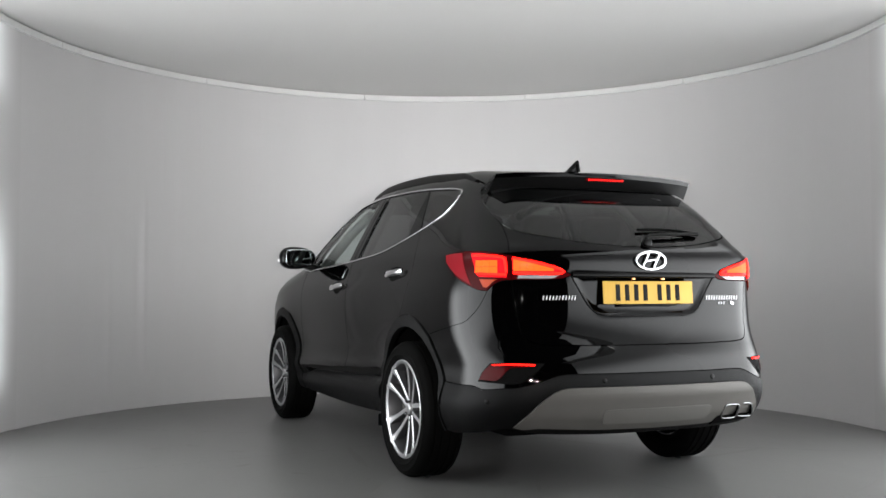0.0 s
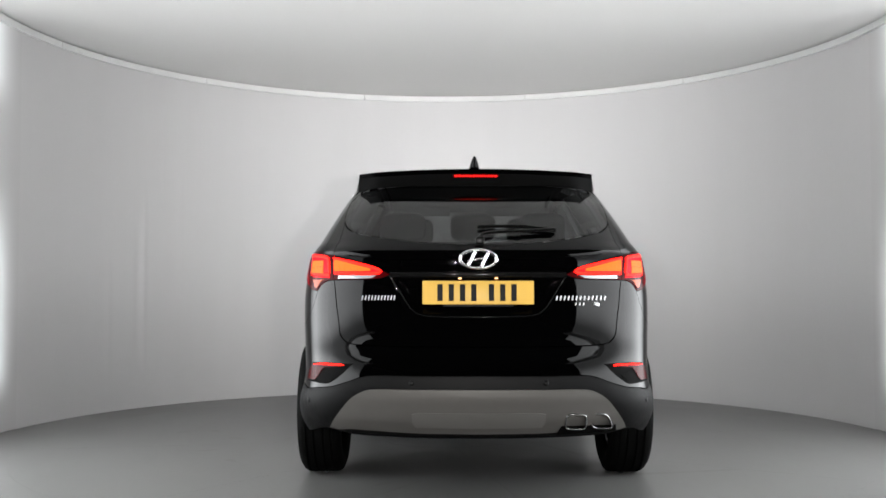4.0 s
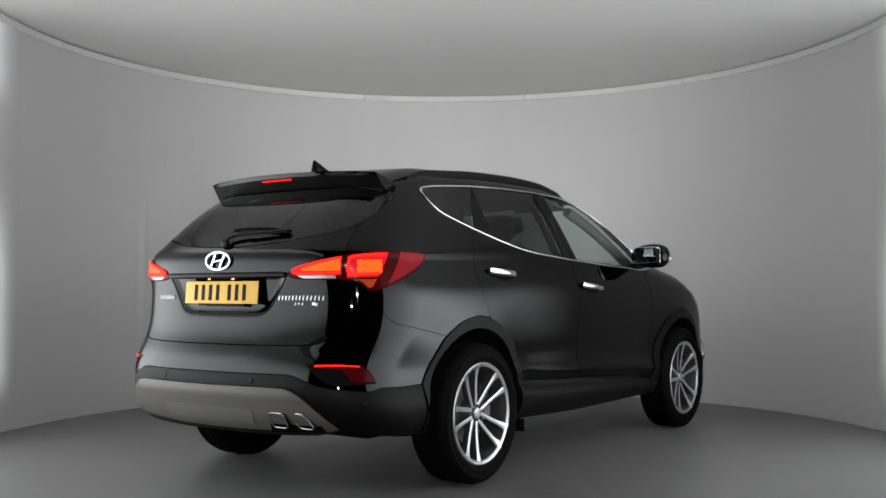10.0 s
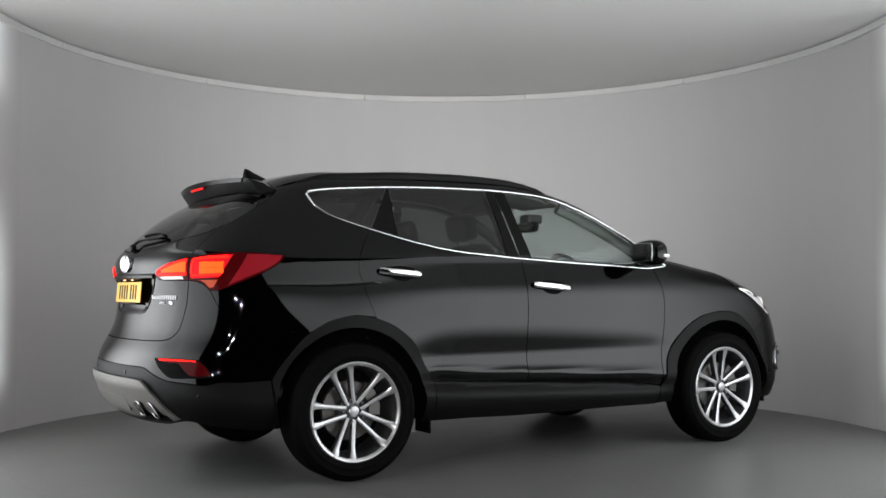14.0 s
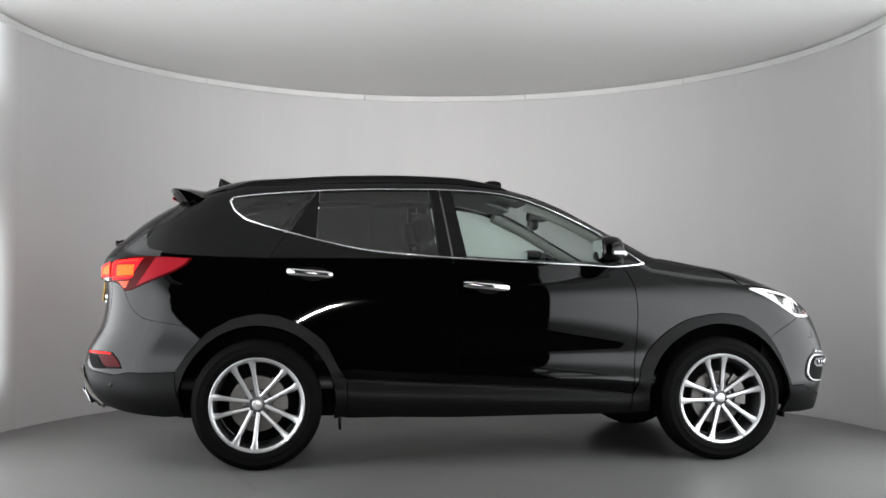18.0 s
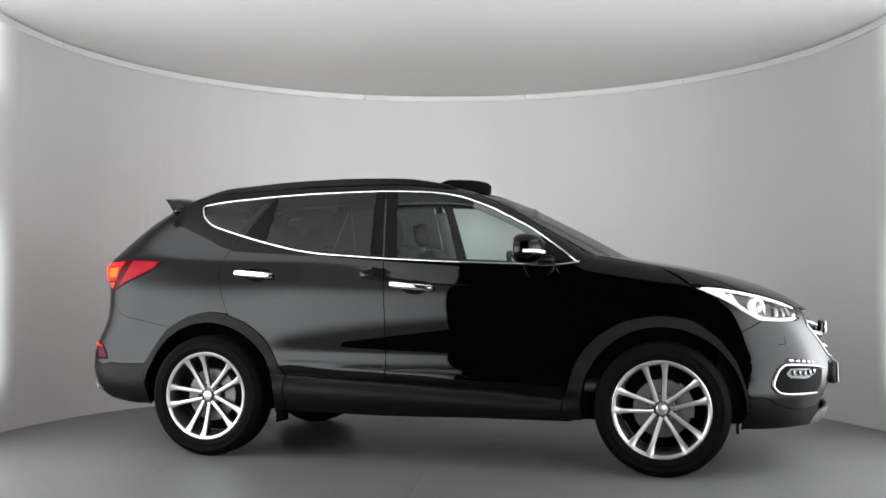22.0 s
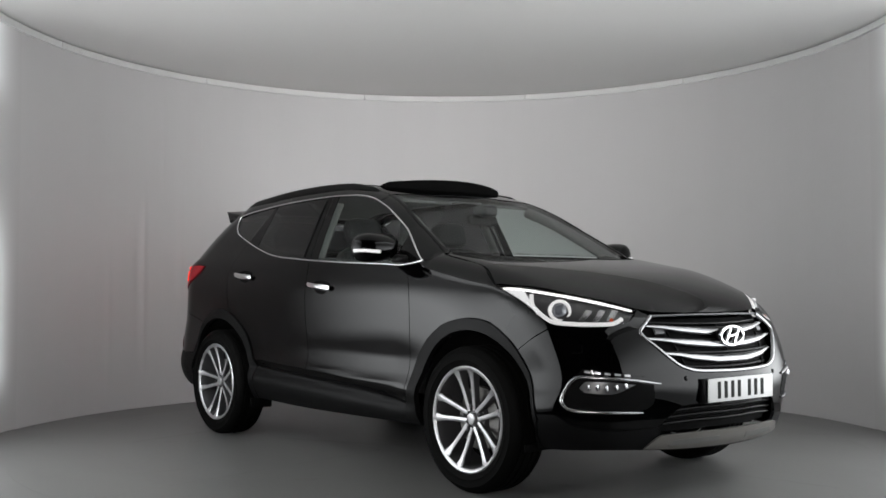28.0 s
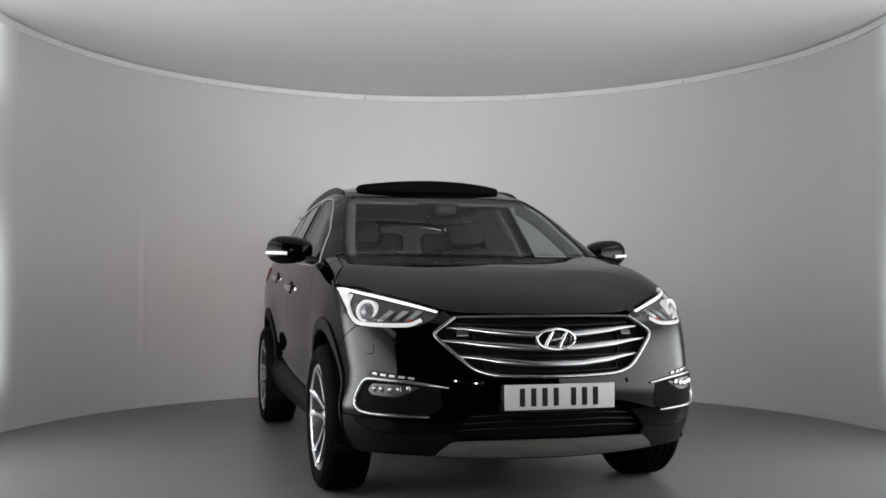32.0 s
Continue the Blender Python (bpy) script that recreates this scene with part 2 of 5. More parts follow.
# angle, foot, head, depth, width in degrees
CREASES = [(236, .2, 1.9, .0022, .25), (237.2, .4, 1.6, -.0018, .3), (232.5, 1.9, 2.85, .0016, .22), (229, .8, 2.4, .0012, .3), (243, 0, 1.4, .0015, .3), (225.5, 2.0, 2.88, .0016, .2), (214, 1.7, 2.88, .0012, .25), (121, .3, 1.8, .0012, .3), (131, 1.6, 2.85, .0012, .25), (150, 1.9, 2.88, .0010, .25)]
na, nz = 720, 30
vs, fs = [], []
for i in range(na + 1):
    deg = FADE + (360 - 2 * FADE) * i / na
    a = radians(deg)
    for k in range(nz + 1):
        z = HEIGHT * k / nz
        r = RADIUS - skin_relief(deg, z)
        vs.append((CENTRE[0] + r * math.sin(a), CENTRE[1] - r * math.cos(a), z))
for i in range(na):
    for k in range(nz):
        p = i * (nz + 1) + k
        fs.append((p, p + 1, p + nz + 2, p + nz + 1))
base = len(vs)
for i in range(na + 1):
    a = radians(FADE + (360 - 2 * FADE) * i / na)
    for z in (0, HEIGHT):
        vs.append((CENTRE[0] + (RADIUS + .06) * math.sin(a), CENTRE[1] - (RADIUS + .06) * math.cos(a), z))
for i in range(na):
    q = base + 2 * i
    fs.append((q, q + 2, q + 3, q + 1))
    fs.append((i * (nz + 1), (i + 1) * (nz + 1), q + 2, q))
    fs.append((i * (nz + 1) + nz, q + 1, q + 3, (i + 1) * (nz + 1) + nz))
wall = mesh_ob("wall_round", vs, fs, WALL, True)
wall.data.set_sharp_from_angle(angle=radians(40))
tagged(wall, "smooth white curved wall skin of a round studio", "wall", kind="structure")
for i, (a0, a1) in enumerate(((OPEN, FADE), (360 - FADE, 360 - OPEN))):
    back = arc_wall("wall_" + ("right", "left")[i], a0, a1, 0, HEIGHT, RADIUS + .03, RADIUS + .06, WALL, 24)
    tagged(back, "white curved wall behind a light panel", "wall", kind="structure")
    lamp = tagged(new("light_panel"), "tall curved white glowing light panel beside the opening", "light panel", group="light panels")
    # the diffuser runs on past the panel as plain wall painted to glow
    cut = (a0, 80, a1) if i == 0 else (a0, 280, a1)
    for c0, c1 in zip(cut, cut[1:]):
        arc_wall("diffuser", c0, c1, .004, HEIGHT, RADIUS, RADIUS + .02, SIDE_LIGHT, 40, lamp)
tagged(disc("ceiling", RADIUS + .06, HEIGHT + .05, .05, CEIL, CENTRE), "off-white stretched round ceiling", "ceiling", kind="structure")
# the trim ring comes in joined lengths
for i in range(7):
    a0 = LIT + 2 + (356 - 2 * LIT) * i / 7
    r = arc_wall("trim_%d" % (i + 1), a0 + .06, a0 + (356 - 2 * LIT) / 7 - .06, HEIGHT - .058, HEIGHT - .010, RADIUS - .030, RADIUS - .001, TRIM, 24)
    tagged(r, "white trim ring between wall and ceiling", "trim", kind="structure")
TABLE_R = 2.72
slab_floor = disc("floor", RADIUS + .06, -.012, .05, FLOOR, CENTRE)
tagged(slab_floor, "grey painted smooth studio floor", "floor", kind="structure")
n = 160
vs, fs = [], []
for i in range(n):
    a = 2 * math.pi * i / n
    for (cx, cy), r in ((AXIS, TABLE_R + .0008), (CENTRE, RADIUS + .05)):
        vs.append((cx + r * math.cos(a), cy + r * math.sin(a), 0))
for i in range(n):
    j = (i + 1) % n
    fs.append((2 * i, 2 * i + 1, 2 * j + 1, 2 * j))
tagged(mesh_ob("floor_ring", vs, fs, FLOOR, False), "grey painted floor round the turntable", "floor", kind="structure")

# glowing wings carry the round wall on to the dark room from which the camera looks in
def board(name, p0, p1, z0, z1, thick, material, parent=None):
    """An upright board from p0 to p1, with its thickness on the outer side."""
    d = Vector((p1[0] - p0[0], p1[1] - p0[1], 0)).normalized()
    out = Vector((d.y, -d.x, 0)) * thick
    if out.x * p0[0] < 0:
        out = -out
    vs = [(p[0] + o.x, p[1] + o.y, z) for p in (p0, p1) for o in (Vector((0, 0, 0)), out) for z in (z0, z1)]
    fs = [(0, 1, 3, 2), (4, 6, 7, 5), (0, 4, 5, 1), (2, 3, 7, 6), (0, 2, 6, 4), (1, 5, 7, 3)]
    return mesh_ob(name, vs, fs, material, False, parent)


jx = RADIUS * math.sin(radians(OPEN))
jy = CENTRE[1] - RADIUS * math.cos(radians(OPEN))
for s in (1, -1):
    p0, p1 = (CENTRE[0] + s * jx, jy), (CENTRE[0] + s * JAMB[0], JAMB[1])
    wing = tagged(new("light_panel"), "tall flat white glowing light panel beside the opening", "light panel", group="light panels")
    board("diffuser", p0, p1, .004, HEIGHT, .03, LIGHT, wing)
    # unseen trough along the wing, short of the round wall, added as ceiling fill
    t0, t1 = (p1[0] + (p0[0] - p1[0]) * .70 - s * .012, p1[1] + (p0[1] - p1[1]) * .70), (p1[0] - s * .012, p1[1])
    inner = ((t0[0] - s * .15, t0[1]), (t1[0] - s * .15, t1[1]))
    board("fill_trough_floor", *inner, PANEL_TOP - .02, PANEL_TOP, .15, TRIM, wing)
    board("fill_trough_lip", (inner[0][0] - s * .012, inner[0][1]), (inner[1][0] - s * .012, inner[1][1]), PANEL_TOP - .02, PANEL_TOP + .06, .01, TRIM, wing)
    board("ceiling_fill_strip", (inner[0][0] + s * .01, inner[0][1]), (inner[1][0] + s * .01, inner[1][1]), PANEL_TOP + .004, PANEL_TOP + .014, .12, CEILING_FILL, wing)
    side = "right" if s > 0 else "left"
    tagged(board("booth_jamb_" + side, (p1[0], p1[1] - .01), (s * 2.6, JAMB[1] - .01), 0, HEIGHT + .055, .04, DARK), "matt black drape beside the opening", "wall", kind="structure")
    tagged(board("booth_wall_" + side, (s * 2.6, JAMB[1] - .02), (s * 2.6, -1.6), 0, HEIGHT + .055, .06, DARK), "matt black drape round the camera stand", "wall", kind="structure")
tagged(slab("booth_wall_back", (-2.7, -1.7, 0), (2.7, -1.6, HEIGHT + .055), DARK), "matt black drape behind the camera stand", "wall", kind="structure")
tagged(slab("booth_ceiling", (-2.7, -1.7, HEIGHT + .055), (2.7, jy + .3, HEIGHT + .10), DARK), "black ceiling over the camera stand", "ceiling", kind="structure")
tagged(slab("booth_floor", (-2.7, -1.7, -.06), (2.7, jy + .6, -.016), DARK), "black floor before the studio", "floor", kind="structure")

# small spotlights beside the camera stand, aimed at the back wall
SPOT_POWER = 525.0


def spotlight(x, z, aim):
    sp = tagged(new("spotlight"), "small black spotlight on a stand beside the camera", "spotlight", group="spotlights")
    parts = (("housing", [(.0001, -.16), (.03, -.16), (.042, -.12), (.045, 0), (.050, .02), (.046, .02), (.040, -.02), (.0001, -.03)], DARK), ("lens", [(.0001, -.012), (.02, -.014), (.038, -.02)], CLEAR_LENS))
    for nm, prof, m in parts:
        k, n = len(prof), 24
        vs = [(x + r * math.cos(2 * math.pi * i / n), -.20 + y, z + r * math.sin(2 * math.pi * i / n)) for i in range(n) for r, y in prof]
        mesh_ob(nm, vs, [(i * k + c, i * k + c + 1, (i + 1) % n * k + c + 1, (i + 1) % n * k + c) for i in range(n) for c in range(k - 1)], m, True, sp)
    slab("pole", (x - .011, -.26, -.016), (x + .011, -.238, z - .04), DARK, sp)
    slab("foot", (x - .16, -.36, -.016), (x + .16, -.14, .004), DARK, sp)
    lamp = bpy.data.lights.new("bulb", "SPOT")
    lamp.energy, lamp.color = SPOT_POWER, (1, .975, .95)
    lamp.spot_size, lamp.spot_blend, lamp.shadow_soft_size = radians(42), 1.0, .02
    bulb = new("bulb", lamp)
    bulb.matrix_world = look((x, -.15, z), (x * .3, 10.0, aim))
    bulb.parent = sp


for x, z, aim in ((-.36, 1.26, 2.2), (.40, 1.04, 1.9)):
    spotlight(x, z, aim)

# ---- the car's skin: an implicit surface, x forward from the rear axle, y to the left, z up ----
def spline_table(points, lo, hi, n=600):
    """A natural cubic spline through the points, tabled for fast reading."""
    xs, ys = np.array(points, float).T
    k = len(xs)
    hh = np.diff(xs)
    a, b = np.eye(k), np.zeros(k)
    for i in range(1, k - 1):
        a[i, i - 1], a[i, i], a[i, i + 1] = hh[i - 1], 2 * (hh[i - 1] + hh[i]), hh[i]
        b[i] = 6 * ((ys[i + 1] - ys[i]) / hh[i] - (ys[i] - ys[i - 1]) / hh[i - 1])
    mm = np.linalg.solve(a, b)
    t = np.linspace(lo, hi, n)
    tc = np.clip(t, xs[0], xs[-1])
    j = np.clip(np.searchsorted(xs, tc) - 1, 0, k - 2)
    u, v = xs[j + 1] - tc, tc - xs[j]
    h = hh[j]
    y = (mm[j] * u**3 + mm[j + 1] * v**3) / (6 * h) + (ys[j] / h - mm[j] * h / 6) * u + (ys[j + 1] / h - mm[j + 1] * h / 6) * v
    s0 = (ys[1] - ys[0]) / hh[0] - hh[0] * mm[1] / 6
    s1 = (ys[-1] - ys[-2]) / hh[-1] + hh[-1] * mm[-2] / 6
    y = y + np.where(t < xs[0], (t - xs[0]) * s0, 0) + np.where(t > xs[-1], (t - xs[-1]) * s1, 0)
    return t, y


PLAN = spline_table([(-1.1, .825), (-.6, .866), (0, .876), (.6, .886), (1.2, .894), (1.8, .896), (2.3, .892), (2.8, .882), (3.2, .862), (3.7, .80)], -1.6, 4.2)
PROFILE = spline_table([(.15, -.12), (.25, -.06), (.33, -.012), (.42, .012), (.49, .004), (.55, -.014), (.64, -.02), (.78, -.008), (.92, 0), (1.02, -.006), (1.1, -.024), (1.18, -.045), (1.26, -.08), (1.4, -.148), (1.56, -.232), (1.75, -.335)], 0, 1.9)
HOOD = spline_table([(2.2, 1.245), (2.45, 1.203), (2.62, 1.172), (2.84, 1.133), (3.05, 1.088), (3.25, 1.038), (3.42, .982), (3.6, .90)], 1.0, 4.2)
ROOF = spline_table([(-.75, 1.575), (-.45, 1.630), (-.1, 1.670), (.3, 1.687), (.8, 1.694), (1.15, 1.684), (1.4, 1.655), (1.6, 1.612), (1.8, 1.543), (2.0, 1.446), (2.2, 1.342), (2.42, 1.22)], -1.6, 4.2)
REAR = spline_table([(.2, -.80), (.32, -.955), (.42, -1.03), (.52, -1.058), (.60, -1.055), (.68, -1.03), (.76, -.985), (.85, -.955), (.95, -.945), (1.05, -.952), (1.13, -.965), (1.19, -.948), (1.25, -.895), (1.32, -.822), (1.42, -.71), (1.53, -.565), (1.65, -.40)], 0, 1.9)
NOSE = spline_table([(.15, 3.44), (.23, 3.545), (.30, 3.582), (.39, 3.607), (.48, 3.627), (.56, 3.637), (.64, 3.628), (.74, 3.597), (.82, 3.562), (.90, 3.51), (.96, 3.45), (1.05, 3.30), (1.2, 3.0)], 0, 1.9)


def table(tab, v):
    return np.interp(v, tab[0], tab[1])


def soft_max(a, b, k):
    h = np.maximum(k - np.abs(a - b), 0) / k
    return np.maximum(a, b) + h * h * k / 4


def side_y(x, z):
    """The half width of the car."""
    bump = 0
    for xc in (0.0, 2.7):
        bump = bump + .046 * np.exp(-((x - xc) / .40) ** 2 - ((z - .62) / .27) ** 2)
    # doors: a crease over the sill with an undercut below it
    span = np.clip((x - .30) / .25, 0, 1) * np.clip((2.32 - x) / .25, 0, 1)
    sill = .487 - .052 * np.clip(x - .5, 0, 1.7)
    crease = .004 * np.exp(-((z - sill - .074) / .020) ** 2) - .004 * np.exp(-((z - .63) / .06) ** 2)
    bump = bump + crease * span - .038 * np.exp(-((z - sill) / .040) ** 2) * span
    slim = .05 * np.maximum(z - 1.15, 0) * np.clip(.5 - x, 0, 1.5)
    return table(PLAN, x) + table(PROFILE, z) + bump - slim


def skin(p):
    """Below zero inside the car, above outside."""
    x, y, z = p[..., 0], np.abs(p[..., 1]), p[..., 2]
    side = (y - side_y(x, z)) * np.where(z > 1.2, .9, 1.0)
    hood = (z - table(HOOD, x) + .032 * y**2 + .03 * y**6) * .97
    roof = (z - table(ROOF, x) + (.04 + .10 * np.clip((x - 1.2) / .8, 0, 1)) * y**2) * np.where(x > 1.6, .9, 1.0)
    rear = (table(REAR, z) + .19 * y**2 + .10 * y**4 - x) * np.where(z > 1.22, .78, 1.0)
    nose = (x - table(NOSE, z) + .36 * y**2 + .10 * y**6) * np.where(z > .9, .85, 1.0)
    low = soft_max(soft_max(side, hood, .11), soft_max(rear, nose, .05), np.where(x < 1.3, .26, .17))
    cabin = np.maximum(soft_max(soft_max(side, roof, .10), rear, .26), 1.02 - z)
    return np.minimum(low, cabin)


def skin_normal(p):
    e = 2e-3
    g = np.stack([skin(p + d) - skin(p - d) for d in np.eye(3) * e], -1)
    return g / np.maximum(np.linalg.norm(g, axis=-1, keepdims=True), 1e-9)


def march(start, way, far):
    """The first point of the skin from outside along a ray, by small steps and halving."""
    n = 90
    lo = np.zeros(len(start))
    done = np.zeros(len(start), bool)
    hi = np.full(len(start), far)
    for i in range(1, n + 1):
        d = far * i / n
        inside = skin(start + way * d) < 0
        first = inside & ~done
        hi[first], lo[first] = d, far * (i - 1) / n
        done |= inside
    for _ in range(22):
        mid = (lo + hi) / 2
        inside = skin(start + way * mid[:, None]) < 0
        hi, lo = np.where(inside, mid, hi), np.where(inside, lo, mid)
    return start + way * hi[:, None], done


def on_side(q):
    """Side chart: (x, z) to the right-hand flank (negative y)."""
    n = len(q)
    s = np.stack([q[:, 0], np.full(n, -1.15), q[:, 1]], -1)
    return march(s, np.tile([0, 1.0, 0], (n, 1)), 1.15)[0]


REAR_AXIS, NOSE_AXIS, ARM = -.15, 2.55, .9


def on_rear(q):
    """Rear chart: (arc, z) round an upright axis; arc in metres of a .9 m circle, 0 at the middle, to the left positive."""
    a = q[:, 0] / ARM
    w = np.stack([-np.cos(a), np.sin(a), 0 * a], -1)
    s = np.stack([np.full(len(q), REAR_AXIS), 0 * a, q[:, 1]], -1) + w * 1.5
    return march(s, -w, 1.5)[0]


def on_nose(q):
    a = q[:, 0] / ARM
    w = np.stack([np.cos(a), np.sin(a), 0 * a], -1)
    s = np.stack([np.full(len(q), NOSE_AXIS), 0 * a, q[:, 1]], -1) + w * 1.6
    return march(s, -w, 1.6)[0]


def on_top(q):
    """Top chart: (x, y) from above."""
    s = np.stack([q[:, 0], q[:, 1], np.full(len(q), 1.9)], -1)
    return march(s, np.tile([0, 0, -1.0], (len(q), 1)), 1.5)[0]


CHARTS = {"side": on_side, "rear": on_rear, "nose": on_nose, "top": on_top}

# ---- making parts ----
from mathutils.geometry import delaunay_2d_cdt

LEFT = {}


def part(name, verts, faces, material, parent, label="", mirror=False, normals=None, smooth=True, sharp=None):
    """One mesh under a thing or a part; mirror makes its twin on the car's other side too."""
    verts = np.asarray(verts, float)
    made = []
    for s in ((1, -1) if mirror else (1,)):
        me = bpy.data.meshes.new(name)
        v = verts * (1, s, 1)
        me.from_pydata(v.tolist(), [], [tuple(f) if s > 0 else tuple(reversed(f)) for f in faces])
        me.materials.append(material)
        if smooth:
            me.shade_smooth()
        if sharp:
            me.set_sharp_from_angle(angle=radians(sharp))
        if normals is not None:
            me.normals_split_custom_set_from_vertices((np.asarray(normals) * (1, s, 1)).tolist())
        ob = new(name, me)
        ob.parent = parent if s > 0 else LEFT.get(parent, parent)
        if label:
            ob["label"] = label
        made.append(ob)
    if mirror:
        LEFT[made[0]] = made[1]
    return made[0]


def curve(pts, step=.015):
    """A smooth line through the points (Catmull-Rom), without its last point."""
    p = np.array(pts, float)
    if len(p) == 2:
        ext = np.vstack([2 * p[0] - p[1], p, 2 * p[1] - p[0]])
    else:
        ext = np.vstack([2 * p[0] - p[1], p, 2 * p[-1] - p[-2]])
    out = []
    for i in range(1, len(ext) - 2):
        a, b, c, d = ext[i - 1:i + 3]
        n = max(1, int(np.linalg.norm(c - b) / step))
        t = (np.arange(n) / n)[:, None]
        m0 = (c - a) / 2 * min(1, 1.6 * np.linalg.norm(c - b) / (np.linalg.norm(b - a) + np.linalg.norm(c - b) + 1e-9) * 1.0)
        m1 = (d - b) / 2 * min(1, 1.6 * np.linalg.norm(c - b) / (np.linalg.norm(d - c) + np.linalg.norm(c - b) + 1e-9) * 1.0)
        out.append((2 * t**3 - 3 * t**2 + 1) * b + (t**3 - 2 * t**2 + t) * m0 + (-2 * t**3 + 3 * t**2) * c + (t**3 - t**2) * m1)
    return np.vstack(out)


def to_chart(p, chart):
    if chart == "side":
        return p[:, [0, 2]]
    if chart == "top":
        return p[:, :2]
    if chart == "rear":
        return np.stack([ARM * np.arctan2(p[:, 1], REAR_AXIS - p[:, 0]), p[:, 2]], -1)
    return np.stack([ARM * np.arctan2(p[:, 1], p[:, 0] - NOSE_AXIS), p[:, 2]], -1)


def conv(pts, src, dst):
    """The same points of the skin in another chart."""
    return [tuple(v) for v in to_chart(CHARTS[src](np.array(pts, float)), dst)]


def halves(right):
    """A closed outline from its right half, which runs from the middle to the middle."""
    segs = [list(s) for s in right]
    return segs + [[(-a, b) for a, b in reversed(s)] for s in reversed(segs)]


def halves_top(right):
    segs = [list(s) for s in right]
    return segs + [[(a, -b) for a, b in reversed(s)] for s in reversed(segs)]


def inside(q, loop):
    x, y = q[:, 0], q[:, 1]
    a, b = loop, np.roll(loop, -1, 0)
    hit = np.zeros(len(q), bool)
    for (x0, y0), (x1, y1) in zip(a, b):
        if y0 != y1:
            hit ^= ((y0 > y) != (y1 > y)) & (x < (x1 - x0) * (y - y0) / (y1 - y0) + x0)
    return hit


def edge_distance(q, loop):
    a, b = loop, np.roll(loop, -1, 0)
    best = np.full(len(q), 9.0)
    for p0, p1 in zip(a, b):
        d = p1 - p0
        t = np.clip(((q - p0) @ d) / max(d @ d, 1e-12), 0, 1)
        best = np.minimum(best, np.linalg.norm(q - p0 - t[:, None] * d, axis=1))
    return best


def patch(chart, segs, step=.03, gap=.0025, offset=0.0, dent=None, fine=.015):
    """Vertices, normals, faces and rim of a piece of skin with the outline segs (corners where segments meet)."""
    loop = np.vstack([curve(s, fine) for s in segs])
    keep = np.linalg.norm(loop - np.roll(loop, 1, 0), axis=1) > 1e-4
    loop = loop[keep]
    area = .5 * np.sum(loop[:, 0] * np.roll(loop[:, 1], -1) - np.roll(loop[:, 0], -1) * loop[:, 1])
    if area < 0:
        loop = loop[::-1]
    if gap:
        t = np.roll(loop, -1, 0) - np.roll(loop, 1, 0)
        t /= np.maximum(np.linalg.norm(t, axis=1, keepdims=True), 1e-9)
        loop = loop + gap * np.stack([-t[:, 1], t[:, 0]], -1)
    lo, hi = loop.min(0), loop.max(0)
    gx, gy = np.meshgrid(np.arange(lo[0] + step / 2, hi[0], step), np.arange(lo[1] + step / 2, hi[1], step))
    gx[1::2] += step / 2
    q = np.stack([gx.ravel(), gy.ravel()], -1)
    q = q[inside(q, loop)]
    if len(q):
        q = q[edge_distance(q, loop) > step * .45]
    allp = np.vstack([loop, q]) if len(q) else loop
    n = len(loop)
    res = delaunay_2d_cdt([Vector(v) for v in allp], [(i, (i + 1) % n) for i in range(n)], [], 1, 1e-6)
    pts = np.array([tuple(v) for v in res[0]])
    faces = [tuple(f) for f in res[2]]
    rim = [tuple(e) for e, orig in zip(res[1], res[3]) if len(orig)] if len(res) > 3 else []
    p = CHARTS[chart](pts)
    nrm = skin_normal(p)
    off = np.full(len(pts), offset)
    if dent is not None:
        off = off + dent(pts)
    p = p + nrm * off[:, None]
    # turn the faces outward
    f = np.array(faces)
    fn = np.cross(p[f[:, 1]] - p[f[:, 0]], p[f[:, 2]] - p[f[:, 0]])
    flip = np.einsum("ij,ij->i", fn, nrm[f[:, 0]]) < 0
    f[flip] = f[flip][:, ::-1]
    return p, nrm, f, rim


def panel(name, chart, segs, material, parent, label="", mirror=False, step=.03, gap=.0025, offset=0.0, depth=.014, dent=None, fine=.015):
    """A panel of the skin with edges that turn inwards."""
    if isinstance(chart, str):
        patches = [(chart, segs)]
    else:
        patches = chart
    vs, ns, fs = [], [], []
    base = 0
    for ch, sg in patches:
        p, nrm, f, rim = patch(ch, sg, step, gap if len(patches) == 1 else 0.0, offset, dent, fine)
        k = len(p)
        vs.append(p), ns.append(nrm)
        fs += [tuple(int(i) + base for i in t) for t in f]
        if depth:
            # the rim: edges used by one face only
            count = {}
            for t in f:
                for i in range(3):
                    e = (int(t[i]), int(t[(i + 1) % 3]))
                    count[tuple(sorted(e))] = None if tuple(sorted(e)) in count else e
            edge = [e for e in count.values() if e is not None]
            ids = sorted({i for e in edge for i in e})
            at = {v: j for j, v in enumerate(ids)}
            top, low = p[ids], p[ids] - nrm[ids] * depth
            m = len(ids)
            out = np.zeros((m, 3))
            for a, b in edge:
                w = np.cross(p[b] - p[a], nrm[a])
                w /= max(np.linalg.norm(w), 1e-9)
                out[at[a]] += w
                out[at[b]] += w
            out /= np.maximum(np.linalg.norm(out, axis=1, keepdims=True), 1e-9)
            vs += [top, low]
            ns += [out, out]
            for a, b in edge:
                i, j = at[a], at[b]
                fs.append((base + k + j, base + k + i, base + k + m + i, base + k + m + j))
            k += 2 * m
        base += k
    nn = None if dent is not None else np.vstack(ns)
    ob = part(name, np.vstack(vs), fs, material, parent, label, mirror, nn, sharp=40 if dent is not None else None)
    return ob


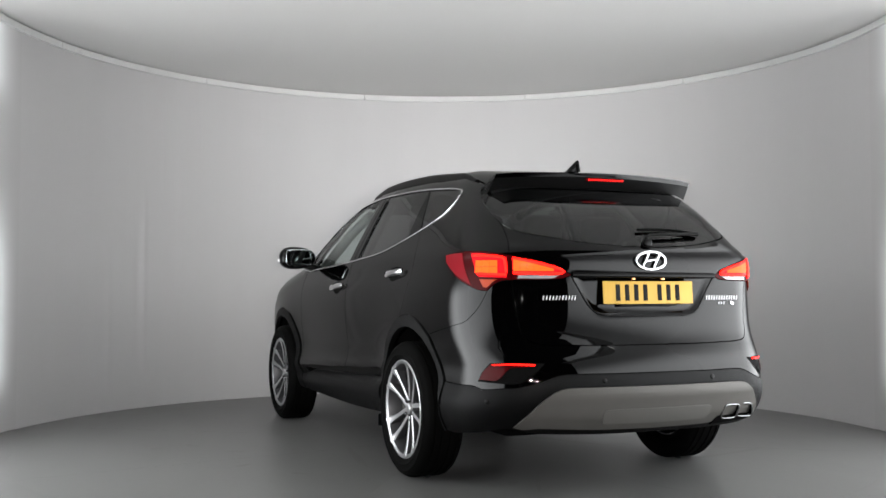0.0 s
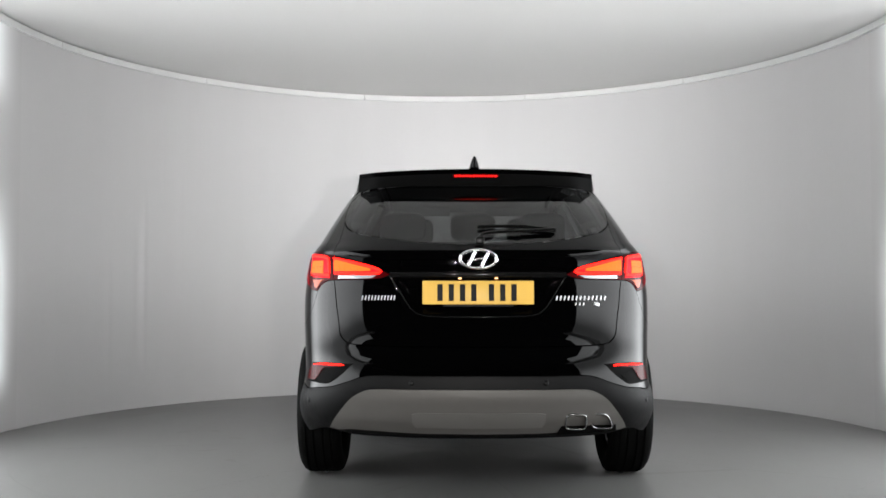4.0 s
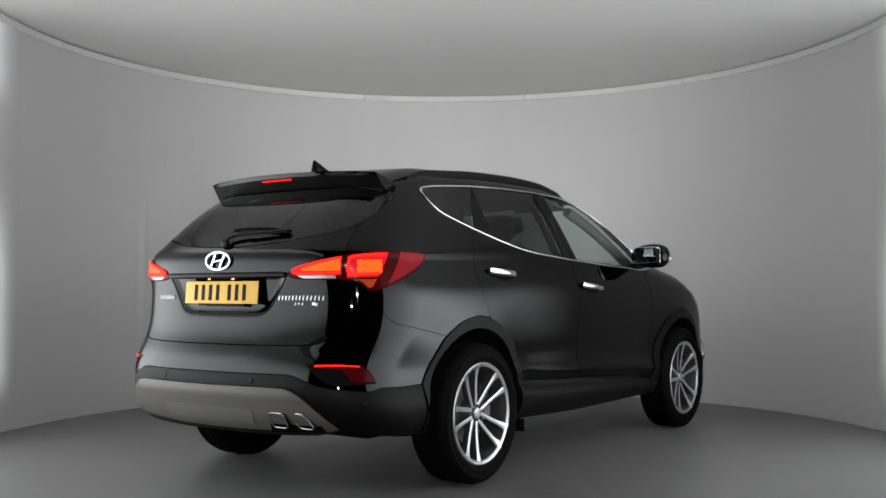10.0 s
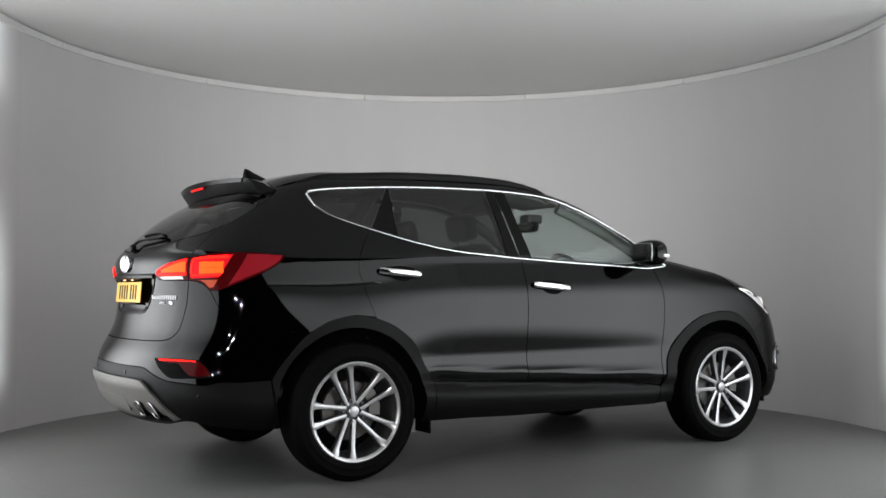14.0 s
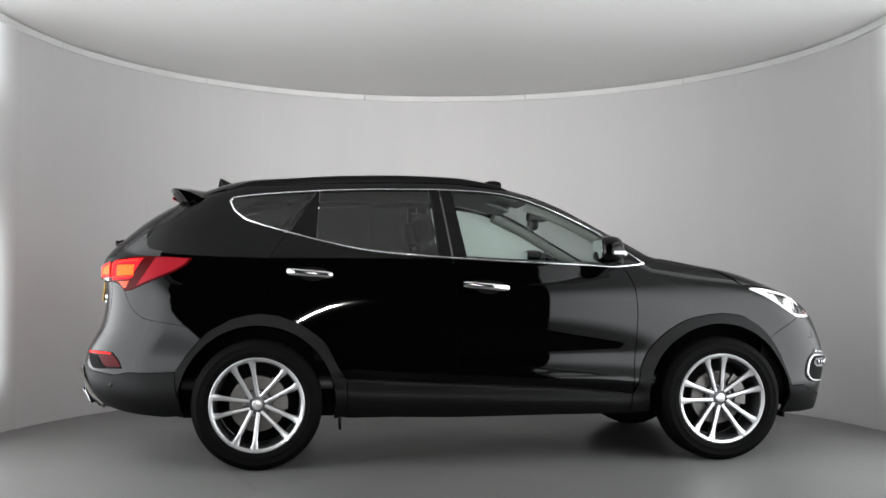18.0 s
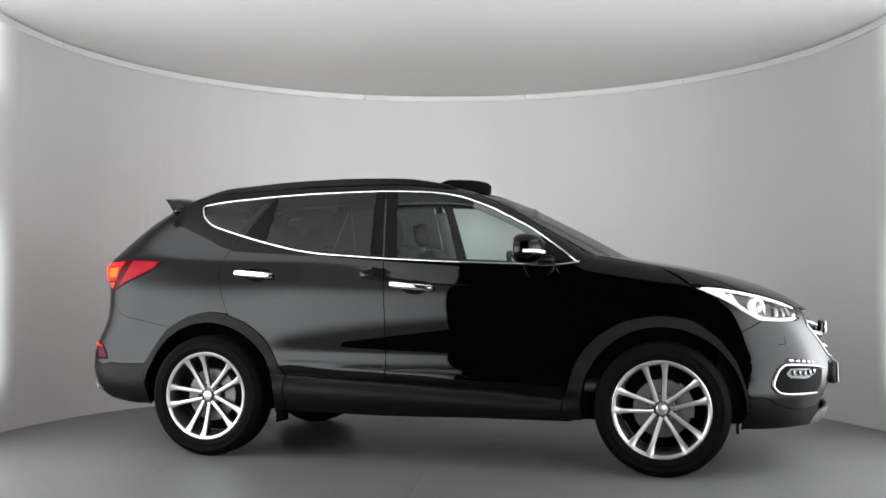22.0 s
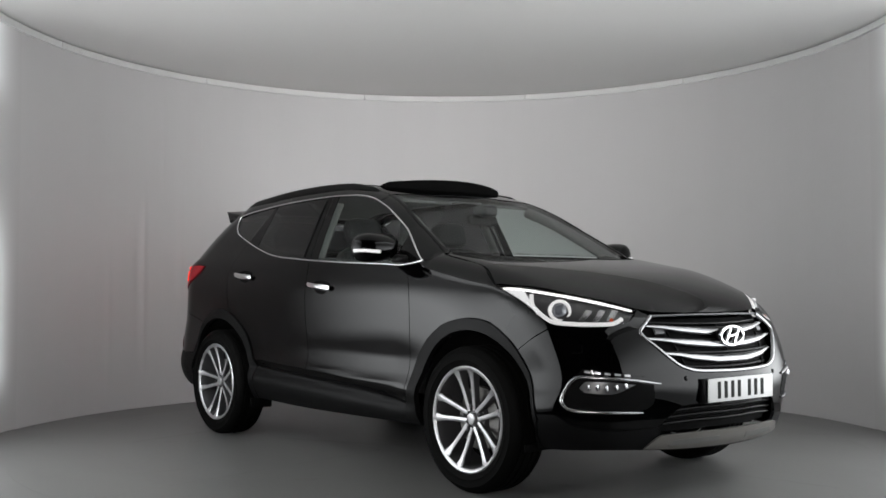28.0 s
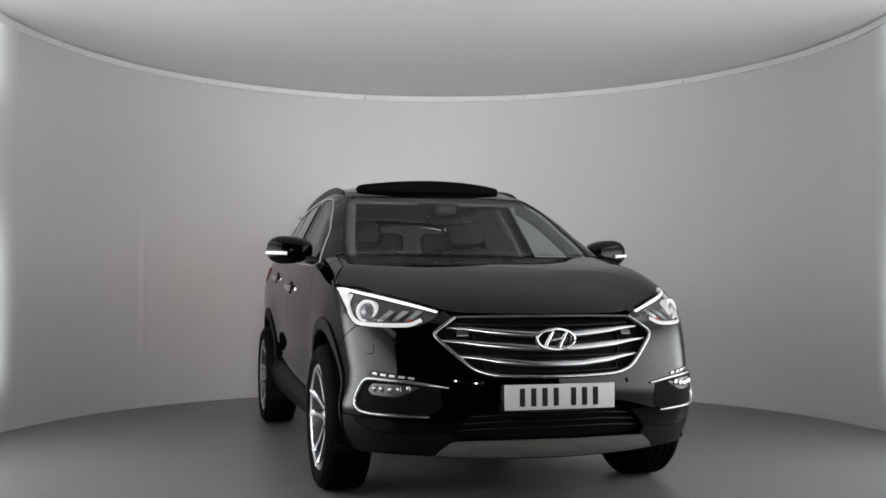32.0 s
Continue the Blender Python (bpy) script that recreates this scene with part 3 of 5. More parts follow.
def sweep(name, pts, frames, profile, material, parent, label="", mirror=False, closed=False, scale=None, smooth=True):
    """A profile (list of (side, up)) drawn along points; frames: for each point its side and up vectors."""
    pts = np.asarray(pts, float)
    sd, up = (np.asarray(a, float) for a in frames)
    pr = np.array(profile, float)
    k, n = len(pr), len(pts)
    sc = np.ones(n) if scale is None else np.asarray(scale, float)
    vs = (pts[:, None] + sd[:, None] * (pr[None, :, :1] * sc[:, None, None]) + up[:, None] * (pr[None, :, 1:] * sc[:, None, None])).reshape(-1, 3)
    fs = []
    for i in range(n if closed else n - 1):
        j = (i + 1) % n
        for a in range(k):
            b = (a + 1) % k
            fs.append((i * k + a, j * k + a, j * k + b, i * k + b))
    if not closed:
        fs += [tuple(range(k)), tuple((n - 1) * k + a for a in reversed(range(k)))]
    # outward?
    mid = vs[:k].mean(0)
    f0 = vs[list(fs[0])]
    if np.cross(f0[1] - f0[0], f0[3] - f0[0]) @ (f0.mean(0) - mid) < 0:
        fs = [tuple(reversed(f)) for f in fs]
    return part(name, vs, fs, material, parent, label, mirror, smooth=smooth, sharp=50 if smooth else None)


def surface_path(chart, pts, fine=.012, closed=False, offset=0.0):
    q = curve(pts + [pts[0]] if closed else pts, fine)
    if not closed:
        q = np.vstack([q, np.array(pts[-1], float)])
    p = CHARTS[chart](q)
    up = skin_normal(p)
    t = np.gradient(p, axis=0) if not closed else np.roll(p, -1, 0) - np.roll(p, 1, 0)
    t /= np.maximum(np.linalg.norm(t, axis=1, keepdims=True), 1e-9)
    sd = np.cross(t, up)
    return p + up * offset, sd, up


def round_profile(w, h, low=-.004):
    return [(-w / 2, low), (-w / 2, h * .35), (-w * .36, h * .8), (-w * .15, h), (w * .15, h), (w * .36, h * .8), (w / 2, h * .35), (w / 2, low)]


def strip(name, chart, pts, width, height, material, parent, label="", mirror=False, closed=False, offset=0.0, scale=None, low=-.004, fine=.012):
    p, sd, up = surface_path(chart, pts, fine, closed, offset)
    sc = None
    if scale is not None:
        sc = np.interp(np.linspace(0, 1, len(p)), np.linspace(0, 1, len(scale)), scale)
    return sweep(name, p, (sd, up), round_profile(width, height, low), material, parent, label, mirror, closed, sc)


def tube(name, pts, radius, material, parent, label="", mirror=False, n=10, flat=1.0, fine=.02, closed=False):
    """A round bar along a smooth line in space."""
    p = curve(pts + [pts[0]] if closed else pts, fine)
    if not closed:
        p = np.vstack([p, np.array(pts[-1], float)])
    t = np.gradient(p, axis=0) if not closed else np.roll(p, -1, 0) - np.roll(p, 1, 0)
    t /= np.maximum(np.linalg.norm(t, axis=1, keepdims=True), 1e-9)
    ref = np.array([0, 0, 1.0])
    sd = np.cross(t, ref)
    bad = np.linalg.norm(sd, axis=1) < .05
    sd[bad] = np.cross(t[bad], [0, 1.0, 0])
    sd /= np.linalg.norm(sd, axis=1, keepdims=True)
    up = np.cross(sd, t)
    prof = [(radius * math.cos(2 * math.pi * i / n), radius * flat * math.sin(2 * math.pi * i / n)) for i in range(n)]
    return sweep(name, p, (sd, up), prof, material, parent, label, mirror, closed)


def lathe(profile, n=64, closed=False):
    """Vertices and faces of a profile (radius, along) turned round the y axis."""
    k = len(profile)
    a = np.arange(n) * 2 * math.pi / n
    vs = np.array([(r * math.cos(t), y, r * math.sin(t)) for t in a for r, y in profile])
    fs = []
    for i in range(n):
        j = (i + 1) % n
        for c in range(k if closed else k - 1):
            d = (c + 1) % k
            fs.append((i * k + c, i * k + d, j * k + d, j * k + c))
    return vs, fs


def cushion(centre, size, e1=.35, e2=.35, nu=20, nv=12, bend=None, turn=None):
    """A soft block: a super-ellipsoid of the given full size; bend may shift its points."""
    vs = []
    sg = lambda c, e: math.copysign(abs(c) ** e, c)
    for i in range(nv + 1):
        v = -math.pi / 2 + math.pi * i / nv
        for j in range(nu):
            u = 2 * math.pi * j / nu
            vs.append((sg(math.cos(v), e1) * sg(math.cos(u), e2) / 2, sg(math.cos(v), e1) * sg(math.sin(u), e2) / 2, sg(math.sin(v), e1) / 2))
    vs = np.array(vs) * size
    if bend:
        vs = bend(vs)
    if turn is not None:
        vs = vs @ np.array(Euler([radians(a) for a in turn]).to_matrix()).T
    fs = [(i * nu + j, i * nu + (j + 1) % nu, (i + 1) * nu + (j + 1) % nu, (i + 1) * nu + j) for i in range(nv) for j in range(nu)]
    return vs + np.array(centre), fs


def block(centre, size, r=.004, turn=None):
    """A bevelled block."""
    sx, sy, sz = (s / 2 for s in size)
    r = min(r, sx * .9, sy * .9, sz * .9)
    bm = bmesh.new()
    bmesh.ops.create_cube(bm, size=1)
    for v in bm.verts:
        v.co = Vector((v.co.x * 2 * sx, v.co.y * 2 * sy, v.co.z * 2 * sz))
    bmesh.ops.bevel(bm, geom=bm.edges[:], offset=r, segments=2, affect="EDGES", profile=.5)
    vs = np.array([tuple(v.co) for v in bm.verts])
    bm.verts.index_update()
    fs = [tuple(v.index for v in f.verts) for f in bm.faces]
    bm.free()
    if turn is not None:
        vs = vs @ np.array(Euler([radians(a) for a in turn]).to_matrix()).T
    return vs + np.array(centre), fs


def merge(*pieces):
    vs, fs, base = [], [], 0
    for v, f in pieces:
        vs.append(np.asarray(v))
        fs += [tuple(i + base for i in t) for t in f]
        base += len(v)
    return np.vstack(vs), fs

# ---- the car ----
car = tagged(new("car"), "glossy black family SUV with chrome trim and lit lamps", "car")

# lines shared by neighbouring panels (side chart: x, z)
CHROME_TOP = [(-.172, 1.518), (-.155, 1.537), (-.036, 1.556), (.132, 1.571), (.334, 1.585), (.604, 1.596), (.876, 1.600), (1.053, 1.600), (1.319, 1.588), (1.455, 1.571), (1.557, 1.546), (1.725, 1.482), (1.892, 1.398), (1.992, 1.342), (2.114, 1.256), (2.244, 1.160)]
CHROME_LOW = [(-.172, 1.512), (-.142, 1.460), (-.065, 1.404), (.152, 1.336), (.353, 1.282), (.552, 1.238), (.716, 1.215), (.880, 1.202), (1.109, 1.185), (1.534, 1.162), (1.928, 1.146), (2.059, 1.138), (2.161, 1.144), (2.244, 1.158)]
DOOR_REAR = [(.160, 1.333), (.107, 1.262), (.056, 1.165), (.047, 1.092), (.078, .98), (.127, .858)]
DOOR_MID = [(1.109, 1.185), (1.127, .98), (1.134, .489)]
DOOR_FRONT = [(2.118, 1.140), (2.150, 1.09), (2.184, 1.012), (2.198, .882), (2.192, .72), (2.165, .42)]
SILL_TOP = [(.499, .494), (.80, .482), (1.134, .470), (1.783, .446), (2.03, .414), (2.165, .392)]
ARCH_R = [(.499, .494), (.451, .564), (.371, .708), (.243, .804), (.131, .849), (.003, .868), (-.139, .839), (-.265, .772), (-.297, .745), (-.391, .636), (-.453, .544)]
ARCH_F = [(2.165, .392), (2.195, .46), (2.221, .56), (2.271, .657), (2.369, .753), (2.501, .827), (2.697, .861), (2.861, .837), (2.991, .752), (3.088, .623), (3.135, .493), (3.157, .409)]


def wheel_arc(xc, a0, a1, r=.435, n=9):
    return [(xc + r * math.cos(radians(a0 + (a1 - a0) * i / (n - 1))), .365 + r * math.sin(radians(a0 + (a1 - a0) * i / (n - 1)))) for i in range(n)]


# rear chart: arc, z (right half, negative arc)
GATE_GAP = [(-1.105, 1.487), (-.931, 1.384), (-.816, 1.313), (-.745, 1.225), (-.722, 1.166)]
GATE_LOW = [(-.714, 1.048), (-.703, .931), (-.684, .85), (-.664, .79), (-.62, .754), (-.55, .742), (-.25, .737), (0, .737)]
LAMP_IN_TOP = [(-.722, 1.166), (-.595, 1.138), (-.50, 1.104), (-.444, 1.072)]
LAMP_IN_LOW = [(-.444, 1.072), (-.49, 1.055), (-.596, 1.050), (-.714, 1.048)]
LAMP_OUT_TOP = [(-.722, 1.166), (-.846, 1.187), (-.95, 1.191), (-1.05, 1.189), (-1.186, 1.180)]
LAMP_OUT_LOW = [(-1.186, 1.180), (-1.160, 1.142), (-1.09, 1.098), (-.98, 1.045), (-.875, 1.000), (-.828, .995)]
LAMP_OUT_SIDE = [(-.828, .995), (-.797, 1.026), (-.76, 1.043), (-.714, 1.048)]
BUMPER_GAP = [(-.828, .995), (-.872, .913), (-.945, .848), (-1.05, .822), (-1.21, .80)]
CLAD_LINE = [(0, .608), (-.3, .607), (-.49, .605), (-.575, .573), (-.65, .549), (-.74, .538), (-.825, .529), (-.875, .542), (-1.0, .54)]
arch_r_top = conv(ARCH_R[7:], "side", "rear")
BUMPER_GAP[-1] = tuple(arch_r_top[0])
CLAD_LINE.append(tuple(arch_r_top[-1]))

# roof edge and windscreen edge (top chart: x, y)
ROOF_EDGE = [(-.33, -.575), (0, -.58), (.5, -.585), (1.0, -.585), (1.4, -.58), (1.6, -.583)]
SCREEN_SIDE = [(1.6, -.583), (1.78, -.622), (1.945, -.662), (2.15, -.70), (2.33, -.735)]
roof_edge_side = conv(ROOF_EDGE, "top", "side")
screen_side_side = conv(SCREEN_SIDE, "top", "side")
SEAM = -.21
seam_top = roof_edge_side[0][1] + (roof_edge_side[1][1] - roof_edge_side[0][1]) * (SEAM + .33) / .33
seam_low = float(np.interp(SEAM, [p[0] for p in ARCH_R[::-1]], [p[1] for p in ARCH_R[::-1]]))
seam_line = [(SEAM, seam_low), (SEAM, 1.0), (SEAM, 1.2), (SEAM, 1.4), (SEAM, 1.55), (SEAM, seam_top)]
a_low = [screen_side_side[-1], (2.30, 1.165), CHROME_TOP[-1]]
side_main = [
    seam_line,
    [(SEAM, seam_top)] + roof_edge_side[1:],
    screen_side_side,
    a_low,
    CHROME_TOP[::-1],
    [CHROME_TOP[0], CHROME_LOW[0]],
    CHROME_LOW[:4] + [DOOR_REAR[0]],
    DOOR_REAR,
    [DOOR_REAR[-1], (.003, .868), (-.139, .839), (SEAM, seam_low)],
]
spoiler_side = [(-1.105, 1.487), (-1.16, 1.54), tuple(conv([(-.34, 1.60)], "side", "rear")[0]), tuple(conv([roof_edge_side[0]], "side", "rear")[0])]
side_back = [
    conv(seam_line[::-1], "side", "rear"),
    conv([(SEAM, seam_low), (-.24, .788), ARCH_R[7]], "side", "rear"),
    BUMPER_GAP[::-1],
    LAMP_OUT_LOW[::-1],
    LAMP_OUT_TOP[::-1],
    GATE_GAP[::-1],
    spoiler_side,
    conv([roof_edge_side[0], (SEAM, seam_top)], "side", "rear"),
]
body_side = panel("body_side", [("side", side_main), ("rear", side_back)], None, PAINT, car, "gloss black quarter panel, roof pillar and window surround", True, depth=.012)

# doors
fd_top = [p for p in CHROME_LOW if 1.109 < p[0] < 2.1]
front_door = panel("front_door", "side", [[DOOR_MID[0]] + fd_top + [DOOR_FRONT[0]], DOOR_FRONT, [(2.165, .40)] + SILL_TOP[::-1][1:4], [(1.134, .470)] + DOOR_MID[::-1]], PAINT, car, "closed gloss black front door", True)
rd_top = [p for p in CHROME_LOW if .16 < p[0] < 1.1]
rear_door = panel("rear_door", "side", [[DOOR_REAR[0]] + rd_top + [DOOR_MID[0]], DOOR_MID, [(1.134, .470), (.80, .482), (.499, .494)], ARCH_R[:5] + [DOOR_REAR[-1]], DOOR_REAR[::-1]], PAINT, car, "closed gloss black rear door", True)

# hood, fender, front bumper lines (nose chart: arc, z)
HEAD_TOP = [(-1.11, 1.026), (-.996, 1.022), (-.769, .988), (-.60, .951), (-.452, .908)]
HEAD_LOW = [(-.452, .908), (-.492, .865), (-.55, .838), (-.66, .833), (-.802, .836)]
HEAD_BACK = [(-.802, .836), (-.88, .888), (-.975, .956), (-1.11, 1.026)]
HOOD_NOSE = [(-.452, .908), (-.34, .894), (-.17, .890), (0, .889)]
WING_GAP = [(-.802, .836), (-.90, .772), (-.982, .706)]
HOOD_SIDE = [(2.36, -.772), (2.50, -.783), (2.70, -.803)]
head_top_xy = conv(HEAD_TOP, "nose", "top")
hood_side = HOOD_SIDE + [head_top_xy[0]]
COWL = [(2.63, 0), (2.605, -.25), (2.53, -.49), (2.43, -.68), (2.36, -.772)]
hood = panel("hood", "top", halves_top([COWL, hood_side, head_top_xy, conv(HOOD_NOSE, "nose", "top")]), PAINT, car, "gloss black closed bonnet", step=.035)
wing_gap_side = conv(WING_GAP, "nose", "side")
arch_i = [p for p in ARCH_F if p[0] < wing_gap_side[-1][0] - .02]
fender = panel("front_fender", "side", [
    DOOR_FRONT[::-1],
    [DOOR_FRONT[0], (2.161, 1.144), CHROME_LOW[-1]],
    [CHROME_LOW[-1], (2.30, 1.165), screen_side_side[-1]],
    [screen_side_side[-1]] + conv(hood_side, "top", "side"),
    conv(HEAD_BACK[::-1], "nose", "side"),
    wing_gap_side,
    [wing_gap_side[-1]] + arch_i[::-1][:-1] + [(2.165, .42)],
], PAINT, car, "gloss black front wing", True)

GRILLE = [(0, .889), (-.25, .888), (-.405, .882), (-.44, .85), (-.474, .800), (-.40, .722), (-.318, .648), (-.24, .622), (0, .613)]
INTAKE = [(0, .474), (-.20, .474), (-.30, .462), (-.345, .43), (-.40, .372)]
LOW_LINE = [(-.40, .372), (-.58, .362), (-.74, .388), (-.80, .43)]
nose_arch = conv([p for p in ARCH_F if p[0] > 3.0], "side", "nose")
low_end = tuple(nose_arch[-1])
front_bumper = panel("front_bumper", "nose", halves([
    GRILLE[::-1][:5],
    GRILLE[4::-1][0:3] + [(-.43, .893)],
    [(-.43, .893), (-.452, .908)],
    HEAD_LOW,
    WING_GAP,
    [WING_GAP[-1]] + nose_arch,
    [low_end, (-.90, .425), LOW_LINE[-1]] + LOW_LINE[::-1][1:],
    INTAKE[::-1],
]), PAINT, car, "gloss black front bumper", gap=.0015)

# roof, windscreen, rear glass
SCREEN_TOP = [(1.675, 0), (1.665, -.3), (1.6, -.583)]
roof = panel("roof", "top", halves_top([[(-.33, 0), (-.33, -.3), (-.33, -.575)], ROOF_EDGE, SCREEN_TOP[::-1]]), PAINT, car, "gloss black roof", step=.04, gap=0.0)
SCREEN_LOW = [(2.33, -.735), (2.40, -.62), (2.455, -.42), (2.48, -.2), (2.485, 0)]
windscreen = panel("windscreen", "top", halves_top([SCREEN_TOP, SCREEN_SIDE, SCREEN_LOW]), GLASS_SCREEN, car, "faintly green tinted windscreen", step=.05, offset=-.003, depth=0)
strip("screen_seal", "top", [(1.6, -.583)] + SCREEN_SIDE[1:], .022, .002, SATIN, car, mirror=True, offset=-.001)
panel("cowl", "top", halves_top([[(2.47, 0), (2.465, -.2), (2.44, -.42), (2.38, -.62), (2.31, -.74)], [(2.31, -.74), (2.36, -.772)], COWL[::-1]]), MATT, car, "black plastic cowl under the windscreen", offset=-.012, step=.05)
GLASS_TOP = [(0, 1.54), (-.4, 1.54), (-.85, 1.53), (-1.03, 1.50)]
GLASS_SIDE = [(-1.03, 1.50), (-1.03, 1.455), (-.90, 1.365), (-.775, 1.305)]
GLASS_LOW = [(-.775, 1.305), (-.70, 1.282), (-.594, 1.262), (-.358, 1.228), (-.12, 1.213), (0, 1.212)]
rear_glass = panel("rear_window", "rear", halves([GLASS_TOP, GLASS_SIDE, GLASS_LOW]), GLASS_REAR, car, "dark privacy glass rear window", step=.04, offset=-.001, depth=.004)

# tailgate with the number plate recess
RECESS = [(0, 1.078), (-.432, 1.078), (-.447, 1.069), (-.40, .99), (-.352, .92), (-.312, .889), (-.245, .877), (0, .874)]
recess_loop = np.array(RECESS + [(-a, b) for a, b in RECESS[::-1]])


def recess_dent(q):
    d = edge_distance(q, recess_loop)
    return np.where(inside(q, recess_loop), -.016 * np.clip(d / .022, 0, 1), 0.0)


tailgate = panel("tailgate", "rear", halves([GLASS_LOW[::-1], GLASS_SIDE[::-1] + [(-1.06, 1.52)], [(-1.06, 1.52), GATE_GAP[0]], GATE_GAP, LAMP_IN_TOP, LAMP_IN_LOW, GATE_LOW]), PAINT, car, "gloss black closed tailgate with a number plate recess", step=.016, dent=recess_dent)
garnish = strip("handle_bar", "rear", [(-.44, 1.072), (-.2, 1.072), (0, 1.072), (.2, 1.072), (.44, 1.072)], .026, .014, GLOSS, tailgate, "gloss black grab bar over the number plate")
strip("recess_lip", "rear", RECESS[2:] + [(-a, b) for a, b in RECESS[2:-1][::-1]], .007, .003, GLOSS, tailgate)
for s in (-1, 1):
    for nm, arc, z in (("plate_lamp", s * .095, 1.050),):
        pt = on_rear(np.array([(arc, z)]))[0]
        part(nm, *cushion(pt + (-.002, 0, .004), (.012, .018, .008), .8, .8, 10, 6), BULB, tailgate, "small warm number plate lamp")

# rear bumper
skid_top = [(0, .549), (-.25, .549), (-.48, .545), (-.545, .512), (-.62, .435), (-.700, .357)]
bumper_upper = panel("rear_bumper", "rear", halves([[(0, .737)] + GATE_LOW[::-1][1:], LAMP_OUT_SIDE[::-1], BUMPER_GAP, arch_r_top, CLAD_LINE[::-1]]), PAINT, car, "gloss black rear bumper")
arch_low = conv([ARCH_R[-1], (-.45, .50), (-.41, .30)], "side", "rear")
bumper_clad = panel("lower_bumper", "rear", halves([CLAD_LINE, arch_low, [arch_low[-1], (-1.05, .295), (-.86, .318), (-.73, .345), (-.60, .32), (-.3, .31), (0, .31)]]), CLAD, car, "grained black plastic lower rear bumper", offset=.001)


def skid_form(q):
    """The silver plate swells between two creases."""
    return .010 * np.clip((q[:, 1] - .36) / .05, 0, 1) + .008 * np.clip((q[:, 1] - .47) / .03, 0, 1)


skid = panel("skid_plate", "rear", halves([skid_top, [(-.70, .357), (-.66, .345), (-.60, .352)], [(-.60, .352), (-.3, .338), (0, .335)]]), SILVER, car, "matt silver rear skid plate", offset=.006, step=.016, dent=skid_form)
panel("skid_insert", "rear", halves([[(0, .447), (-.28, .447), (-.305, .44)], [(-.305, .44), (-.31, .40), (-.30, .375)], [(-.30, .375), (0, .372)]]), mat("dark_silver_plastic", (.085, .081, .076), .5, .2), skid, offset=.018, depth=.006)
# tow-eye slots and parking sensors
for arc, z in ((-.30, .575), (.30, .575), (-.80, .475), (.80, .475)):
    pt = on_rear(np.array([(arc, z)]))
    nr = skin_normal(pt)[0]
    v, f = lathe([(0, .004), (.010, .004), (.012, .002), (.012, -.004)], 20)
    q = Vector((0, 1, 0)).rotation_difference(Vector(nr)).to_matrix()
    part("parking_sensor", v @ np.array(q).T + pt[0], f, SATIN, bumper_clad)
# twin square tailpipes under the right corner
pipe_box = panel("exhaust_surround", "rear", [[(-.395, .455), (-.58, .458)], [(-.58, .458), (-.655, .345)], [(-.655, .345), (-.38, .332)], [(-.38, .332), (-.395, .455)]], MATT, car, "black exhaust surround", offset=.010, depth=.02)
for k, (cy, lean) in enumerate(((-.448, 0.0), (-.563, .018))):
    ring_pts = []
    for i in range(28):
        a = 2 * math.pi * i / 28
        u, w = math.copysign(abs(math.cos(a)) ** .45, math.cos(a)), math.copysign(abs(math.sin(a)) ** .45, math.sin(a))
        ring_pts.append((-.998 - .020 * w + .034 * k, cy + .047 * u + lean * -w * -1 * 1.0, .394 + .036 * w))
    tailpipe = tube("tailpipe", ring_pts, .0048, SATIN_CHROME, car, "satin chrome tailpipe trim", n=8, fine=.05, closed=True)
    inner = np.array(ring_pts)
    deep = inner + (.12, 0, 0)
    m = len(inner)
    part("bore", np.vstack([inner, deep]), [(i, (i + 1) % m, m + (i + 1) % m, m + i) for i in range(m)] + [tuple(range(m, 2 * m))], MATT, tailpipe)

# claddings of arches and sills
clad_r = panel("wheel_arch_trim", "side", [ARCH_R, [ARCH_R[-1], (-.45, .50), (-.41, .30)], [(-.41, .30)] + wheel_arc(0, 188, -12, n=15), [(.425, .275), (.43, .278), (.50, .285)], [(.50, .285), (.499, .494)]], CLAD, car, "grained black plastic wheel arch trim", True, offset=.008, depth=.03)
clad_f = panel("wheel_arch_trim", "side", [ARCH_F, [ARCH_F[-1], (3.12, .30), (3.11, .262)], [(3.11, .262)] + wheel_arc(2.7, -12, 190, n=15), [(2.272, .29), (2.15, .285)], [(2.15, .285), (2.165, .392)]], CLAD, car, "grained black plastic wheel arch trim", True, offset=.008, depth=.03)
sill = panel("sill_trim", "side", [SILL_TOP, [(2.165, .392), (2.15, .285)], [(2.15, .285), (1.1, .272), (.50, .285)], [(.50, .285), (.499, .494)]], CLAD, car, "grained black plastic sill trim", True, offset=.006, depth=.03)
clad_n = panel("lower_front_bumper", "nose", halves([INTAKE[-1:] + LOW_LINE[1:] + [(-.90, .425), low_end], [low_end] + conv([(3.12, .30), (3.11, .262)], "side", "nose"), [tuple(conv([(3.11, .262)], "side", "nose")[0]), (-.80, .262), (-.6, .268), (-.3, .255), (0, .25)]])[:3] + [[(0, .25), (0, .34)], [(0, .34), (-.38, .335), (-.40, .372)]], CLAD, car, "grained black plastic lower front bumper", True, offset=.0015)

# chrome line round the windows
loop = CHROME_TOP + [(2.256, 1.157)] + CHROME_LOW[::-1][1:-1]
chrome_line = strip("window_trim", "side", loop, .0098, .0055, CHROME, body_side, "bright chrome strip round the side windows", True, True)

# side windows: panes and dark pillars behind the chrome line
def top_at(x):
    return float(np.interp(x, [p[0] for p in CHROME_TOP], [p[1] for p in CHROME_TOP]))


def low_at(x):
    return float(np.interp(x, [p[0] for p in CHROME_LOW], [p[1] for p in CHROME_LOW]))


